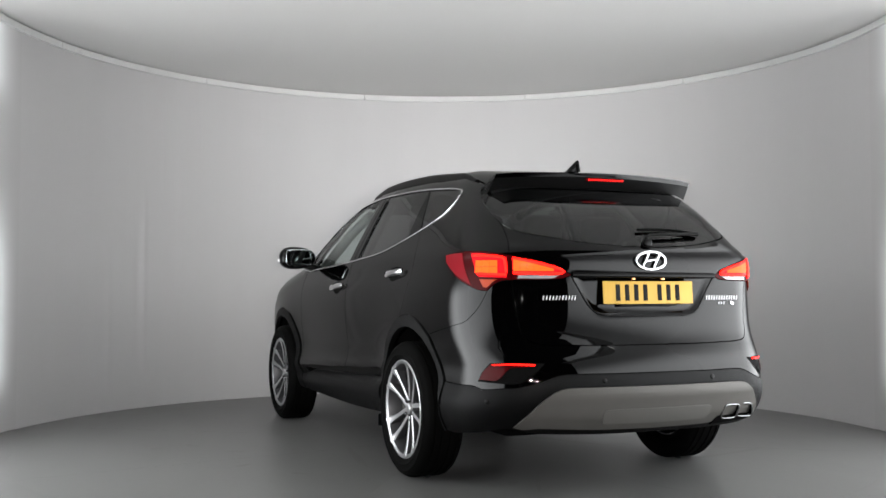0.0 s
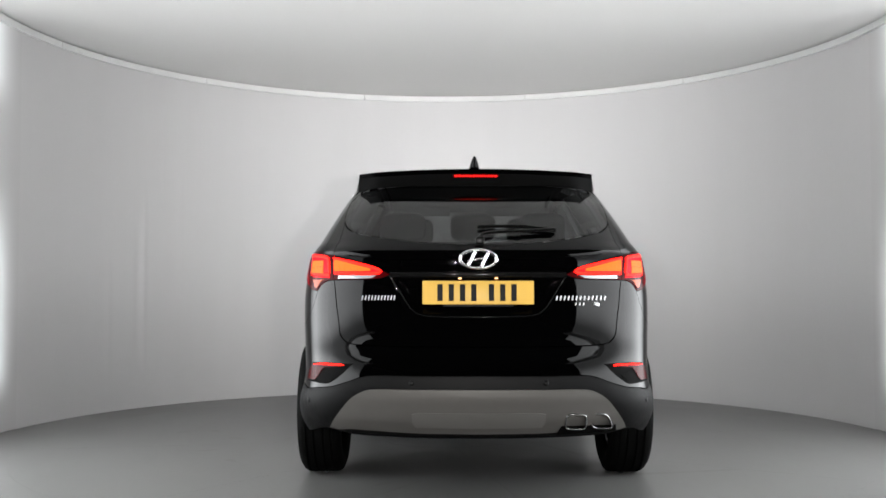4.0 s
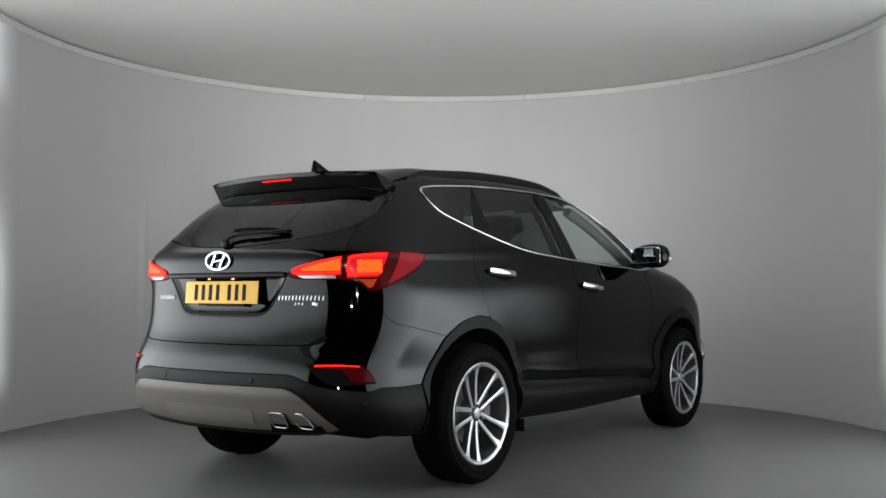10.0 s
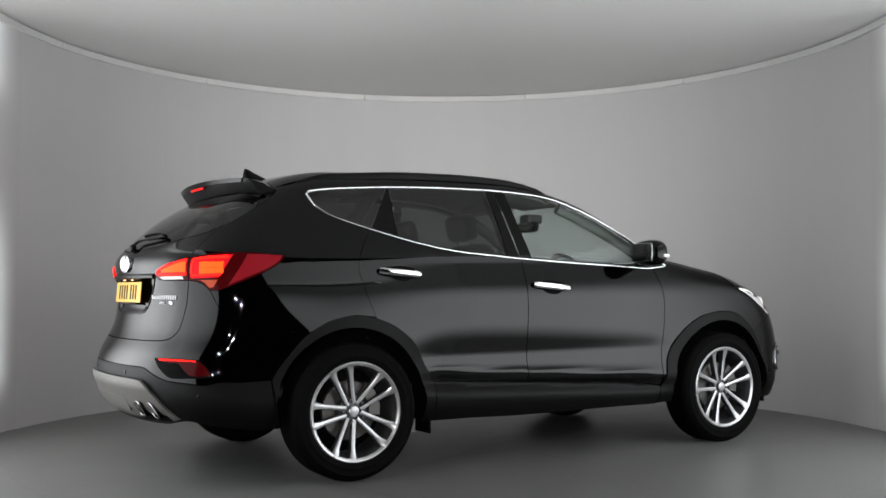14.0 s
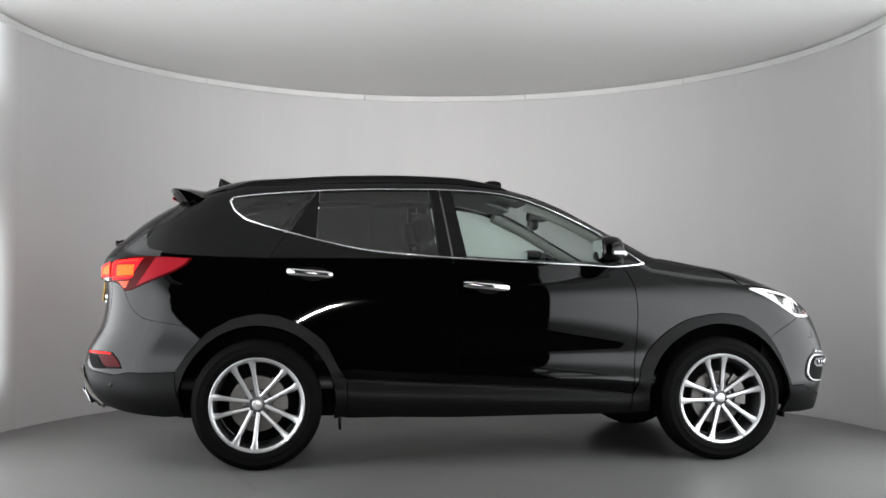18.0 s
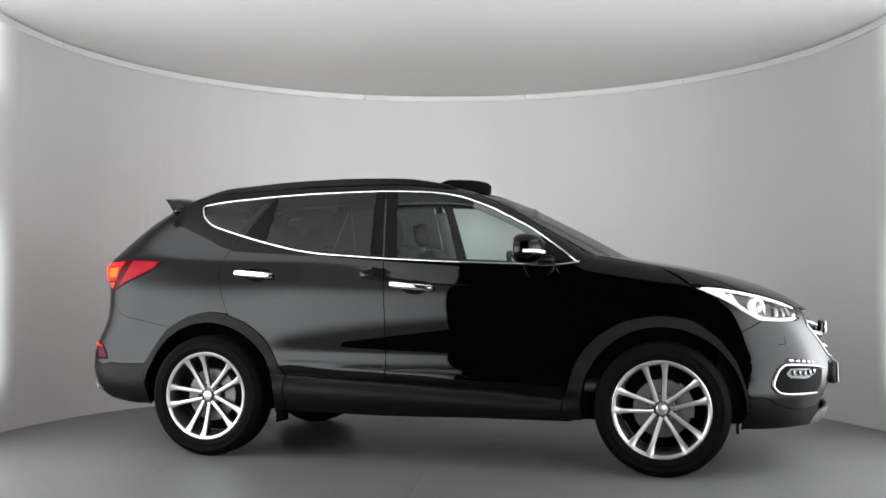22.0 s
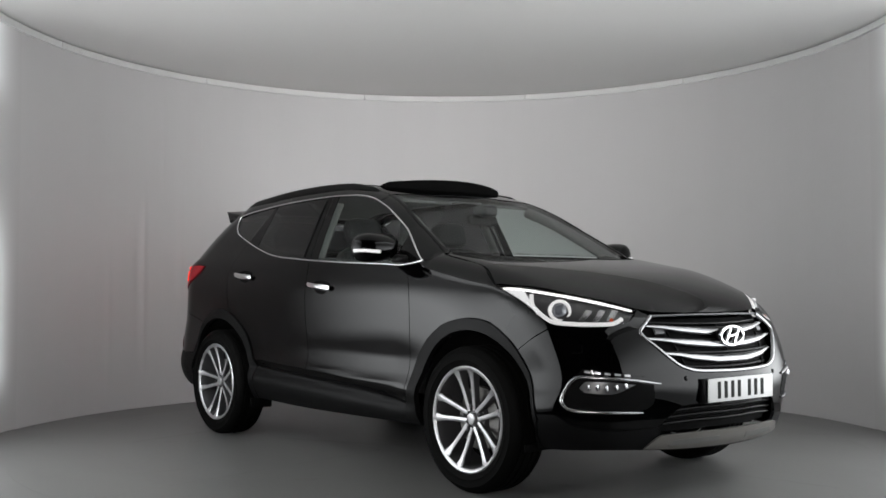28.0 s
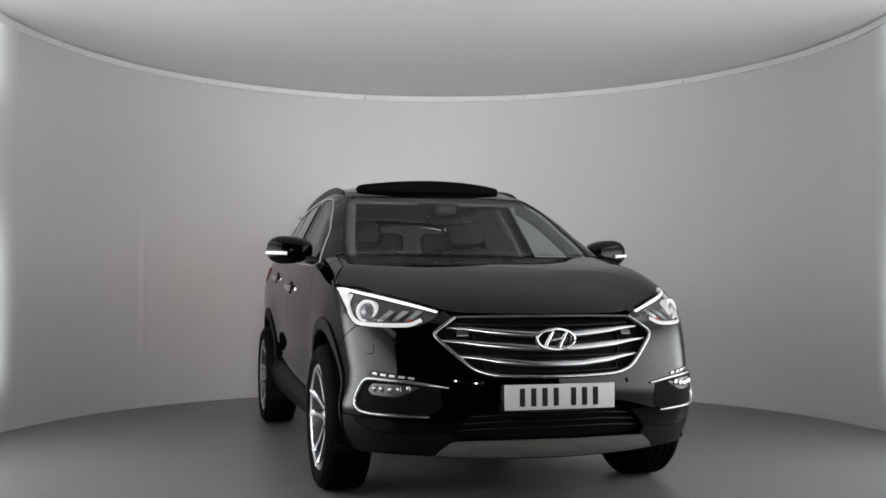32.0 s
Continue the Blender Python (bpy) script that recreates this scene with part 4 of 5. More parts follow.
def between(pts, a, b):
    return [p for p in pts if a + .01 < p[0] < b - .01]


def pane(name, left, right, material, parent, label, depth=.004, offset=-.006):
    """The stretch of the window band between two leaning lines, each ((x low), (x top))."""
    (l0, l1), (r0, r1) = left, right
    segs = [[(l0, low_at(l0))] + between(CHROME_LOW, l0, r0) + [(r0, low_at(r0))], [(r0, low_at(r0)), (r1, top_at(r1))], [(r1, top_at(r1))] + between(CHROME_TOP, l1, r1)[::-1] + [(l1, top_at(l1))], [(l1, top_at(l1)), (l0, low_at(l0))]]
    return panel(name, "side", segs, material, parent, label, True, gap=.003, offset=offset, depth=depth)


pane("quarter_window", (-.165, -.165), (.165, .325), GLASS_REAR, body_side, "dark privacy glass quarter window")
pane("pillar_trim", (.165, .325), (.325, .345), GLOSS, rear_door, "gloss black window frame", offset=-.004)
pane("window", (.325, .345), (1.022, .99), GLASS_REAR, rear_door, "dark privacy glass rear door window")
pane("pillar_trim", (1.022, .99), (1.107, 1.052), GLOSS, rear_door, "gloss black pillar trim", offset=-.003)
pane("pillar_trim", (1.111, 1.057), (1.197, 1.13), GLOSS, front_door, "gloss black pillar trim", offset=-.003)
pane("window", (1.197, 1.13), (2.03, 2.03), GLASS_FRONT, front_door, "green tinted front door window")
pane("mirror_sail", (2.03, 2.03), (2.225, 2.235), GLOSS, front_door, "gloss black mirror base panel", offset=-.003)
strip("window_channel", "side", [(1.0, 1.572), (1.012, 1.4), (1.024, 1.205)], .008, .004, SATIN, rear_door, mirror=True)

# door handles over flat black patches painted for the shade of their recesses
for door, x0, x1, z0, z1 in ((rear_door, .16, .415, 1.106, 1.086), (front_door, 1.166, 1.428, 1.034, 1.011)):
    xm, zm = x0 * .45 + x1 * .55, z0 * .45 + z1 * .55
    panel("handle_recess", "side", [[(xm - .085 + .0, zm + .03), (xm, zm + .036), (xm + .085, zm + .022), (xm + .09, zm - .01), (xm + .03, zm - .045), (xm - .05, zm - .035), (xm - .085, zm), (xm - .085, zm + .03)]], MATT, door, "flat black patch for the handle recess shade", True, gap=0, offset=.0012, depth=.003)
    pts = np.array([(x0 + (x1 - x0) * t, 0, z0 + (z1 - z0) * t) for t in np.linspace(0, 1, 15)])
    base = on_side(pts[:, [0, 2]])
    bow = .026 * np.sin(np.linspace(.35, math.pi - .35, 15)) + .004
    pth = base + np.stack([0 * bow, -bow, 0 * bow], -1)
    nn = len(pth)
    handle = sweep("handle", pth, (np.tile([0, 0, 1.0], (nn, 1)), np.tile([0, -1.0, 0], (nn, 1))), [(-.017, -.006), (-.018, .003), (-.010, .010), (.006, .011), (.016, .005), (.016, -.006)], CHROME, door, "chrome door handle", True, scale=[.75] + [1] * 12 + [.95, .7])

# spoiler over the rear window
ys = np.linspace(-.62, .62, 41)
vs = []
for y in ys:
    w = abs(y) / .62
    top = on_top(np.array([(-.332, min(max(y, -.6), .6))]))[0]
    xb = -.575 + .085 * w**2
    zb = 1.612 - .014 * w**2
    tuck = max(0, (w - .86) / .14)
    b = np.array([xb + .008 * tuck, y * .965, zb - .004 * tuck])
    lip = np.array([xb + .012 + .012 * tuck, y * .968, zb - .022])
    c = np.array([xb + .060 + .02 * tuck, y * .985, 1.531 - .026 * w**8])
    d = np.array([-.40, y, 1.540 - .02 * w**8])
    vs += [top + (0, 0, .001), (top + b) / 2 + (0, 0, .010), b, lip, c, d]
fs, under = [], []
for i in range(len(ys) - 1):
    for k in range(6):
        j = (k + 1) % 6
        (under if k in (3, 4) else fs).append((i * 6 + k, (i + 1) * 6 + k, (i + 1) * 6 + j, i * 6 + j))
fs += [tuple(range(5, -1, -1)), tuple((len(ys) - 1) * 6 + k for k in range(6))]
spoiler = part("spoiler", vs, [tuple(reversed(f)) for f in fs], PAINT, car, "gloss black roof spoiler", sharp=35)
# satin black here stands in for the dark that the underside mirrors
part("spoiler_underside", vs, [tuple(reversed(f)) for f in under], SATIN, spoiler, "underside in satin black for its shade", sharp=35)
part("brake_lamp", *block((-.563, 0, 1.578), (.012, .235, .016), .004, (0, 20, 0)), RED_DARK, spoiler, "lit red high brake lamp")
for i in range(12):
    part("brake_led", *block((-.569, -.1 + .2 * i / 11, 1.577), (.006, .012, .009), .002, (0, 20, 0)), LED_BRAKE, spoiler)

# shark-fin aerial
fin = []
for t in np.linspace(0, 1, 12):
    z = 1.655 + .061 * t
    x0, x1 = -.30 + .012 * t, -.12 - .15 * t ** .8
    w = .026 * (1 - t) ** .7 + .003
    for a in np.linspace(0, 2 * math.pi, 14, endpoint=False):
        fin.append(((x0 + x1) / 2 + (x1 - x0) / 2 * math.cos(a), w * math.sin(a), z))
ff = [(i * 14 + j, i * 14 + (j + 1) % 14, (i + 1) * 14 + (j + 1) % 14, (i + 1) * 14 + j) for i in range(11) for j in range(14)] + [tuple(11 * 14 + j for j in range(14))]
part("aerial", fin, ff, GLOSS, car, "black shark-fin roof aerial")

# roof rails
rx = np.linspace(-.20, 1.50, 44)
rise = np.interp(rx, [-.20, -.05, .35, .8, 1.2, 1.42, 1.50], [-.012, .010, .022, .024, .018, .008, -.012])
rp = on_top(np.stack([rx, np.full(44, -.574)], -1)) + np.stack([0 * rx, 0 * rx, rise], -1)
sweep("roof_rail", rp, (np.tile([0, 1.0, 0], (44, 1)), np.tile([0, 0, 1.0], (44, 1))), [(-.013, -.040), (-.015, -.004), (-.009, .006), (0, .009), (.009, .006), (.015, -.004), (.013, -.040)], SATIN, car, "black roof rail", True)

# raised wind deflector of the open sunroof
dv = []
dn = 40
for i in range(dn + 1):
    t = -1 + 2 * i / dn
    y = .475 * t
    x = 1.53 - .140 * t * t
    z0 = float(on_top(np.array([(x, y)]))[0][2])
    zt = 1.702 - .025 * t * t - .008 * (max(0, abs(t) - .96) / .04) ** 2
    for dx, zz in ((-.075, z0 - .004), (-.045, zt - .014), (-.020, zt - .003), (.004, zt), (.011, zt - .006), (.010, z0 + .008), (.006, z0 - .004)):
        dv.append((x + dx, y, zz))
df = [(i * 7 + k, i * 7 + (k + 1) % 7, (i + 1) * 7 + (k + 1) % 7, (i + 1) * 7 + k) for i in range(dn) for k in range(7)] + [tuple(range(6, -1, -1)), tuple(dn * 7 + k for k in range(7))]
part("sunroof_deflector", dv, [tuple(reversed(f)) for f in df], MATT, car, "black raised sunroof wind deflector", sharp=40)
panel("sunroof", "top", halves_top([[(1.44, 0), (1.43, -.25), (1.36, -.46)], [(1.36, -.46), (.9, -.47), (.2, -.46)], [(.2, -.46), (.2, 0)]]), GLOSS, car, "black glass sunroof", offset=.003, step=.06)

# rear wiper
wb = on_rear(np.array([(-.01, 1.232)]))[0] + (-.02, 0, 0)
wp = [tuple(on_rear(np.array([(a, z)]))[0] + (-.03, 0, 0)) for a, z in ((-.005, 1.235), (-.02, 1.262), (-.08, 1.272), (-.22, 1.278), (-.44, 1.290))]
wiper = tube("rear_wiper", wp, .011, SATIN, car, "black rear wiper arm", n=8, flat=.7)
tube("wiper_blade", [tuple(on_rear(np.array([(a, z)]))[0] + (-.018, 0, 0)) for a, z in ((.0, 1.300), (-.15, 1.304), (-.3, 1.300), (-.45, 1.284))], .008, MATT, wiper, n=8)
part("wiper_cap", *cushion(wb, (.035, .045, .04), .6, .6), SATIN, wiper)

# tail lamps: outer on the body, inner on the tailgate
tail_out = panel("tail_lamp", "rear", [LAMP_OUT_TOP, LAMP_OUT_LOW, LAMP_OUT_SIDE, [(-.714, 1.048), (-.722, 1.166)]], RED_DARK, car, "lit red rear lamp wrapping the corner", True, offset=.004, step=.02)
panel("glow_lens", "rear", [[(-.732, 1.157), (-.85, 1.176), (-.93, 1.180)], [(-.93, 1.180), (-.90, 1.12), (-.868, 1.06)], [(-.868, 1.06), (-.80, 1.058), (-.732, 1.056)], [(-.732, 1.056), (-.732, 1.157)]], RED_LENS, tail_out, "glowing red lens", True, offset=.007, depth=.003)
panel("tip_lens", "rear", [[(-.99, 1.182), (-1.08, 1.182), (-1.170, 1.176)], [(-1.170, 1.176), (-1.148, 1.144), (-1.08, 1.102), (-.97, 1.050), (-.905, 1.020)], [(-.905, 1.020), (-.95, 1.10), (-.99, 1.182)]], RED_TIP, tail_out, "deep red lens tip", True, offset=.007, depth=.003)
panel("turn_lens", "rear", [[(-.77, 1.052), (-.866, 1.054)], [(-.866, 1.054), (-.845, 1.012)], [(-.845, 1.012), (-.825, 1.008), (-.80, 1.034), (-.77, 1.052)]], AMBER, tail_out, "amber turn lens", True, offset=.0075, depth=.003)
strip("light_bar", "rear", [(-.735, 1.084), (-.745, 1.148), (-.80, 1.160), (-.905, 1.166)], .012, .003, LED_RED, tail_out, "glowing red light bar", True, offset=.008)
strip("light_bar", "rear", [(-.735, 1.074), (-.80, 1.076), (-.875, 1.080)], .012, .003, LED_RED, tail_out, "glowing red light bar", True, offset=.008)
for i in range(3):
    for j in range(2):
        x0 = -.775 - .037 * i
        panel("led_cell", "rear", [[(x0, 1.140 - .030 * j), (x0 - .0366, 1.142 - .030 * j)], [(x0 - .0366, 1.142 - .030 * j), (x0 - .0366, 1.1128 - .030 * j)], [(x0 - .0366, 1.1128 - .030 * j), (x0, 1.1108 - .030 * j)], [(x0, 1.1108 - .030 * j), (x0, 1.140 - .030 * j)]], LED_HOT, tail_out, "", True, gap=.0004, offset=.0095, depth=.002)
tail_in = panel("tail_lamp", "rear", [LAMP_IN_TOP, LAMP_IN_LOW, [(-.714, 1.048), (-.722, 1.166)]], RED_DARK, tailgate, "lit red rear lamp on the tailgate", True, offset=.004, step=.02)
panel("glow_lens", "rear", [[(-.712, 1.158), (-.60, 1.136), (-.52, 1.114), (-.490, 1.103)], [(-.490, 1.103), (-.474, 1.092), (-.476, 1.082), (-.492, 1.077)], [(-.492, 1.077), (-.58, 1.074), (-.708, 1.075)], [(-.708, 1.075), (-.712, 1.158)]], RED_LENS, tail_in, "glowing red lens", True, offset=.007, depth=.003)
strip("light_bar", "rear", [(-.708, 1.150), (-.60, 1.129), (-.52, 1.107), (-.492, 1.097), (-.482, 1.089), (-.495, 1.082), (-.56, 1.080), (-.705, 1.082)], .012, .003, LED_RED, tail_in, "glowing red light bar", True, offset=.008)
for i in range(6):
    x0 = -.53 - .029 * i
    zt = 1.103 + (-.53 - x0) * .26
    panel("led_cell", "rear", [[(x0, zt), (x0 - .0287, zt + .007)], [(x0 - .0287, zt + .007), (x0 - .0287, 1.091)], [(x0 - .0287, 1.091), (x0, 1.091)], [(x0, 1.091), (x0, zt)]], LED_HOT, tail_in, "", True, gap=.0004, offset=.0095, depth=.002)
panel("reverse_lens", "rear", [[(-.50, 1.073), (-.685, 1.073)], [(-.685, 1.073), (-.69, 1.053)], [(-.69, 1.053), (-.53, 1.055), (-.50, 1.073)]], CLEAR_LENS, tail_in, "clear reversing lamp lens", True, offset=.0075, depth=.003)
# low lamps in the bumper
low_lamp = panel("bumper_lamp", "rear", [[(-.555, .660), (-.68, .662), (-.795, .656)], [(-.795, .656), (-.835, .61), (-.856, .563)], [(-.856, .563), (-.76, .560), (-.665, .561), (-.60, .606), (-.555, .660)]], MATT, bumper_upper, "dark bumper lamp recess", True, offset=.001, depth=.004)
panel("lens", "rear", [[(-.585, .655), (-.70, .656), (-.79, .650)], [(-.79, .650), (-.83, .61), (-.848, .572)], [(-.848, .572), (-.76, .572), (-.735, .592), (-.70, .632), (-.645, .636), (-.585, .655)]], RED_DARK, low_lamp, "red bumper lamp lens", True, offset=.005, depth=.005)
strip("light_bar", "rear", [(-.60, .650), (-.70, .651), (-.78, .646)], .007, .002, LED_RED, low_lamp, "", True, offset=.006, scale=[1, .9, .5])
panel("reflector", "rear", [[(-.70, .622), (-.73, .585)], [(-.73, .585), (-.665, .570)], [(-.665, .570), (-.63, .606), (-.70, .622)]], MATT, low_lamp, "", True, offset=.003, depth=.003)

# rear badges as plain shapes
def emblem(cx, w, h, parent, chart_at, label):
    """An oval ring with two leaning bars and a bridge, on a plane facing along x."""
    s = 1 if cx > 0 else -1
    ring_p = [(cx, w / 2 * math.cos(a) * .92, chart_at + h / 2 * math.sin(a) * .92) for a in np.linspace(0, 2 * math.pi, 48, endpoint=False)]
    em = tube("emblem", ring_p, h * .074, CHROME, parent, label, n=8, fine=.1, closed=True)
    for nm, r0, z0, r1, z1 in (("stroke", -.25, -.30, -.08, .36), ("stroke", .08, -.36, .25, .30), ("bridge", -.15, -.04, .15, .05)):
        ends = [(cx, s * (r0 + (r1 - r0) * t) * w, chart_at + (z0 + (z1 - z0) * t) * h) for t in (0, .5, 1)]
        tube(nm, ends, h * (.085 if nm == "stroke" else .048), CHROME, em, n=8)
    return em


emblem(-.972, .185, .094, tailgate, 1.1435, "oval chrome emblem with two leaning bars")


def badge(name, arc, z, w, h, parent, label, n):
    for i in range(n):
        a = arc + w * (i + .5) / n
        pt = on_rear(np.array([(a, z)]))
        nr = skin_normal(pt)[0]
        q = Vector((-1, 0, 0)).rotation_difference(Vector(nr)).to_matrix()
        v, f = block((0, 0, 0), (.004, abs(w) / n * .40, h * 1.15), .0012, (12, 0, 0))
        part(name, v @ np.array(q).T + pt[0] + nr * .003, f, ALLOY, parent, label)


badge("badge_bar", .585, .963, -.165, .020, tailgate, "small chrome badge bar", 11)
badge("badge_bar", -.395, .962, -.245, .020, tailgate, "small chrome badge bar", 13)
badge("badge_plate", -.485, .934, -.055, .012, tailgate, "small grey badge bar", 3)
badge("badge_plate", -.555, .934, -.075, .014, tailgate, "small chrome badge plate", 1)


def number_plate(x, z, face, tilt, label):
    s = 1 if x > 0 else -1
    np_ob = part("number_plate", *block((x, 0, z), (.006, .52, .111), .0028, (0, tilt, 0)), face, car, label)
    step = .0525
    ypos = [-.178 + step * i for i in range(4)] + [-.178 + step * 4 + .030 + step * i for i in range(3)]
    for y in ypos:
        part("plate_mark", *block((x + s * .0038, y * s * 1.0, z), (.0022, .025, .079), .0008, (0, tilt, 0)), INK, np_ob)
    part("plate_footer", *block((x - s * .002, 0, z - .0605), (.006, .33, .010), .002, (0, tilt, 0)), INK, np_ob)
    return np_ob


number_plate(-.952, .988, YELLOW, 4, "yellow rear number plate with dark bars")

# ---- front ----
# headlamps: dark bowl, reflector, projector, light guides, clear cover
head = panel("headlamp", "nose", [HEAD_TOP, HEAD_LOW, HEAD_BACK], LAMP_DARK, car, "lit headlamp with projector and white running light", True, offset=-.030, step=.03, gap=.006, depth=0)
panel("side_reflector", "nose", [[(-1.085, 1.018), (-.995, 1.012), (-.95, 1.004)], [(-.95, 1.004), (-.90, .94), (-.83, .862)], [(-.83, .862), (-.885, .898), (-.975, .962), (-1.085, 1.018)]], FROST, head, "pale frosted side light", True, offset=-.010, depth=.01)
strip("running_light", "nose", [(-1.06, 1.012), (-.98, 1.009), (-.769, .975), (-.60, .938), (-.475, .905)], .014, .005, LED_WHITE, head, "glowing white running light", True, offset=-.006, scale=[.5, .9, 1, 1, .7])
strip("light_guide", "nose", [(-.915, .985), (-.90, .925), (-.83, .862), (-.79, .850), (-.66, .846), (-.57, .850), (-.53, .872)], .019, .005, LED_DIM, head, "white light guide", True, offset=-.010)
pc = on_nose(np.array([(-.785, .915)]))[0]
pn = skin_normal(pc[None])[0]
pdir = np.array([.80, -.58, .12])
pdir /= np.linalg.norm(pdir)
q = np.array(Vector((0, 1, 0)).rotation_difference(Vector(pdir)).to_matrix())
v, f = lathe([(.040, -.03), (.040, .010), (.043, .014), (.050, .012), (.053, .004), (.053, -.03)], 40)
projector = part("projector_ring", v @ q.T + pc - pn * .022, f, LED_DIM, head, "bright projector ring", True)
v, f = lathe([(.0001, .016), (.014, .0145), (.026, .010), (.036, .002), (.038, -.006)], 32)
part("projector_lens", v @ q.T + pc - pn * .022, f, mat("lens_glass", (.10, .105, .12), .03, .2, 1.0), projector, "", True)
pt = on_nose(np.array([(-.575, .868)]))[0]
part("turn_bulb", *cushion(pt - skin_normal(pt[None])[0] * .012, (.012, .020, .016), .8, .8, 12, 8), AMBER, head, "small amber bulb", True)
for a in (-.712, -.655, -.598):
    panel("inner_reflector", "nose", [[(a, .864), (a + .026, .864)], [(a + .026, .864), (a + .062, .912)], [(a + .062, .912), (a + .036, .918)], [(a + .036, .918), (a, .864)]], LAMP_IN, head, "bright slanted reflector", True, gap=0, offset=-.014, depth=.012, step=.02)
panel("cover", "nose", [HEAD_TOP, HEAD_LOW, HEAD_BACK], GLASS_LAMP, head, "clear lamp cover", True, offset=.001, step=.03, depth=.003)

# grille
g_right = [GRILLE[:3], GRILLE[2:5], GRILLE[4:7], GRILLE[6:]]
grille = panel("grille", "nose", halves(g_right), MATT, car, "black grille with chrome bars and surround", offset=-.045, depth=0, gap=-.004)
frame_path = [(0, .884)] + [(a * .985, b - (.004 if b > .8 else -.004)) for a, b in GRILLE[1:-1]] + [(0, .618)]
strip("surround", "nose", frame_path[2:] + [(-a, b) for a, b in frame_path[2:-1][::-1]], .017, .011, SATIN_CHROME, grille, "satin chrome grille surround", offset=-.004)
strip("top_trim", "nose", [(-.40, .880), (-.2, .884), (0, .884), (.2, .884), (.40, .880)], .008, .006, ALLOY_DARK, grille, "thin dark trim", offset=-.004)
for k, (zc, ze, aw) in enumerate(((.809, .842, .425), (.748, .782, .445), (.676, .712, .375))):
    pth = [(-aw, ze), (-aw * .82, ze - .006), (-aw * .62, zc + .016), (-aw * .45, zc + .009), (-.1, zc + .001), (0, zc)]
    strip("grille_bar", "nose", pth + [(-a, b) for a, b in pth[:-1][::-1]], .031, .012, SATIN_CHROME, grille, "satin chrome grille bar", offset=-.018, low=-.02, scale=[.35, .6, .9, 1, 1, 1, 1, 1, .9, .6, .35])
for zc, aw in ((.860, .40), (.838, .30), (.778, .40), (.765, .28), (.715, .38), (.70, .25), (.645, .28)):
    strip("grille_slat", "nose", [(-aw, zc + .006), (-aw * .5, zc), (0, zc - .002), (aw * .5, zc), (aw, zc + .006)], .009, .006, SATIN, grille, "", offset=-.032, low=-.012)
for a in (-.30, 0, .30):
    strip("grille_rib", "nose", [(a * 1.1, .865), (a, .75), (a * .85, .63)], .006, .006, SATIN, grille, "", offset=-.036)
for s in (-1, 1):
    strip("side_vane", "nose", [(s * .385, .824), (s * .34, .826)], .034, .006, LAMP_DARK, grille, "", offset=-.03)
emblem(3.598, .195, .098, grille, .780, "oval chrome emblem with two leaning bars")
part("emblem_back", *cushion((3.572, 0, .780), (.03, .18, .088), .8, .8), GLOSS, grille)

# fog lamps in chrome brackets
# flat matt black panel painted in for the shaded depth of the recess
fog = panel("fog_lamp", "nose", [[(-.43, .570), (-.56, .590), (-.70, .598), (-.755, .570), (-.775, .50), (-.745, .462), (-.64, .452), (-.48, .448), (-.43, .48), (-.43, .570)]], MATT, front_bumper, "front fog lamp in a chrome bracket", True, offset=.0015, depth=.004)
strip("chrome_bracket", "nose", [(-.405, .572), (-.53, .592), (-.64, .601), (-.715, .602), (-.745, .575), (-.77, .52), (-.775, .49), (-.75, .460), (-.70, .450), (-.62, .447), (-.475, .442)], .017, .011, SATIN_CHROME, fog, "chrome fog lamp bracket", True, offset=.002, scale=[.5, .9, 1, 1, 1.1, 1.1, 1.1, 1, 1, .9, .6])
panel("fog_reflector", "nose", [[(-.50, .572), (-.60, .585), (-.69, .586)], [(-.69, .586), (-.712, .555), (-.69, .532)], [(-.69, .532), (-.585, .528), (-.50, .572)]], LAMP_DARK, fog, "dark fog lamp bowl", True, offset=.004, depth=.004)
for a, z, w in ((-.545, .566, .022), (-.578, .560, .026), (-.612, .556, .024), (-.645, .560, .024), (-.676, .560, .020)):
    pt = on_nose(np.array([(a, z)]))[0]
    part("fog_bulb", *cushion(pt + skin_normal(pt[None])[0] * .008, (.012, w, .030), .7, .7, 12, 8, turn=(14, 0, 0)), LAMP_IN, fog, "", True)
brow = panel("light_brow", "nose", [[(-.46, .604), (-.60, .632), (-.70, .645)], [(-.70, .645), (-.725, .612)], [(-.725, .612), (-.60, .612), (-.46, .604)]], GLOSS, front_bumper, "black brow with small white lamps", True, offset=.001, depth=.003)
for i in range(5):
    a = -.692 + .036 * i
    panel("led_cell", "nose", [[(a, .634 - .004 * i), (a + .022, .631 - .004 * i)], [(a + .022, .631 - .004 * i), (a + .022, .621 - .004 * i)], [(a + .022, .621 - .004 * i), (a, .624 - .004 * i)], [(a, .624 - .004 * i), (a, .634 - .004 * i)]], CLEAR_LENS, brow, "", True, gap=0, offset=.005, depth=.003)
strip("washer_flap", "nose", [(-.70, .752), (-.70, .715), (-.735, .712)], .003, .001, MATT, front_bumper, mirror=True)

# lower air intake and front skid plate
intake = panel("air_intake", "nose", halves([INTAKE, [INTAKE[-1], (-.38, .335)], [(-.38, .335), (0, .335)]]), MATT, car, "black lower air intake", offset=-.05, depth=0, gap=-.004)
for zc in (.445, .415, .385):
    strip("intake_slat", "nose", [(-.34 - (.445 - zc) * .5, zc - .01), (-.2, zc), (0, zc), (.2, zc), (.34 + (.445 - zc) * .5, zc - .01)], .010, .008, SATIN, intake, "", offset=-.03, low=-.01)


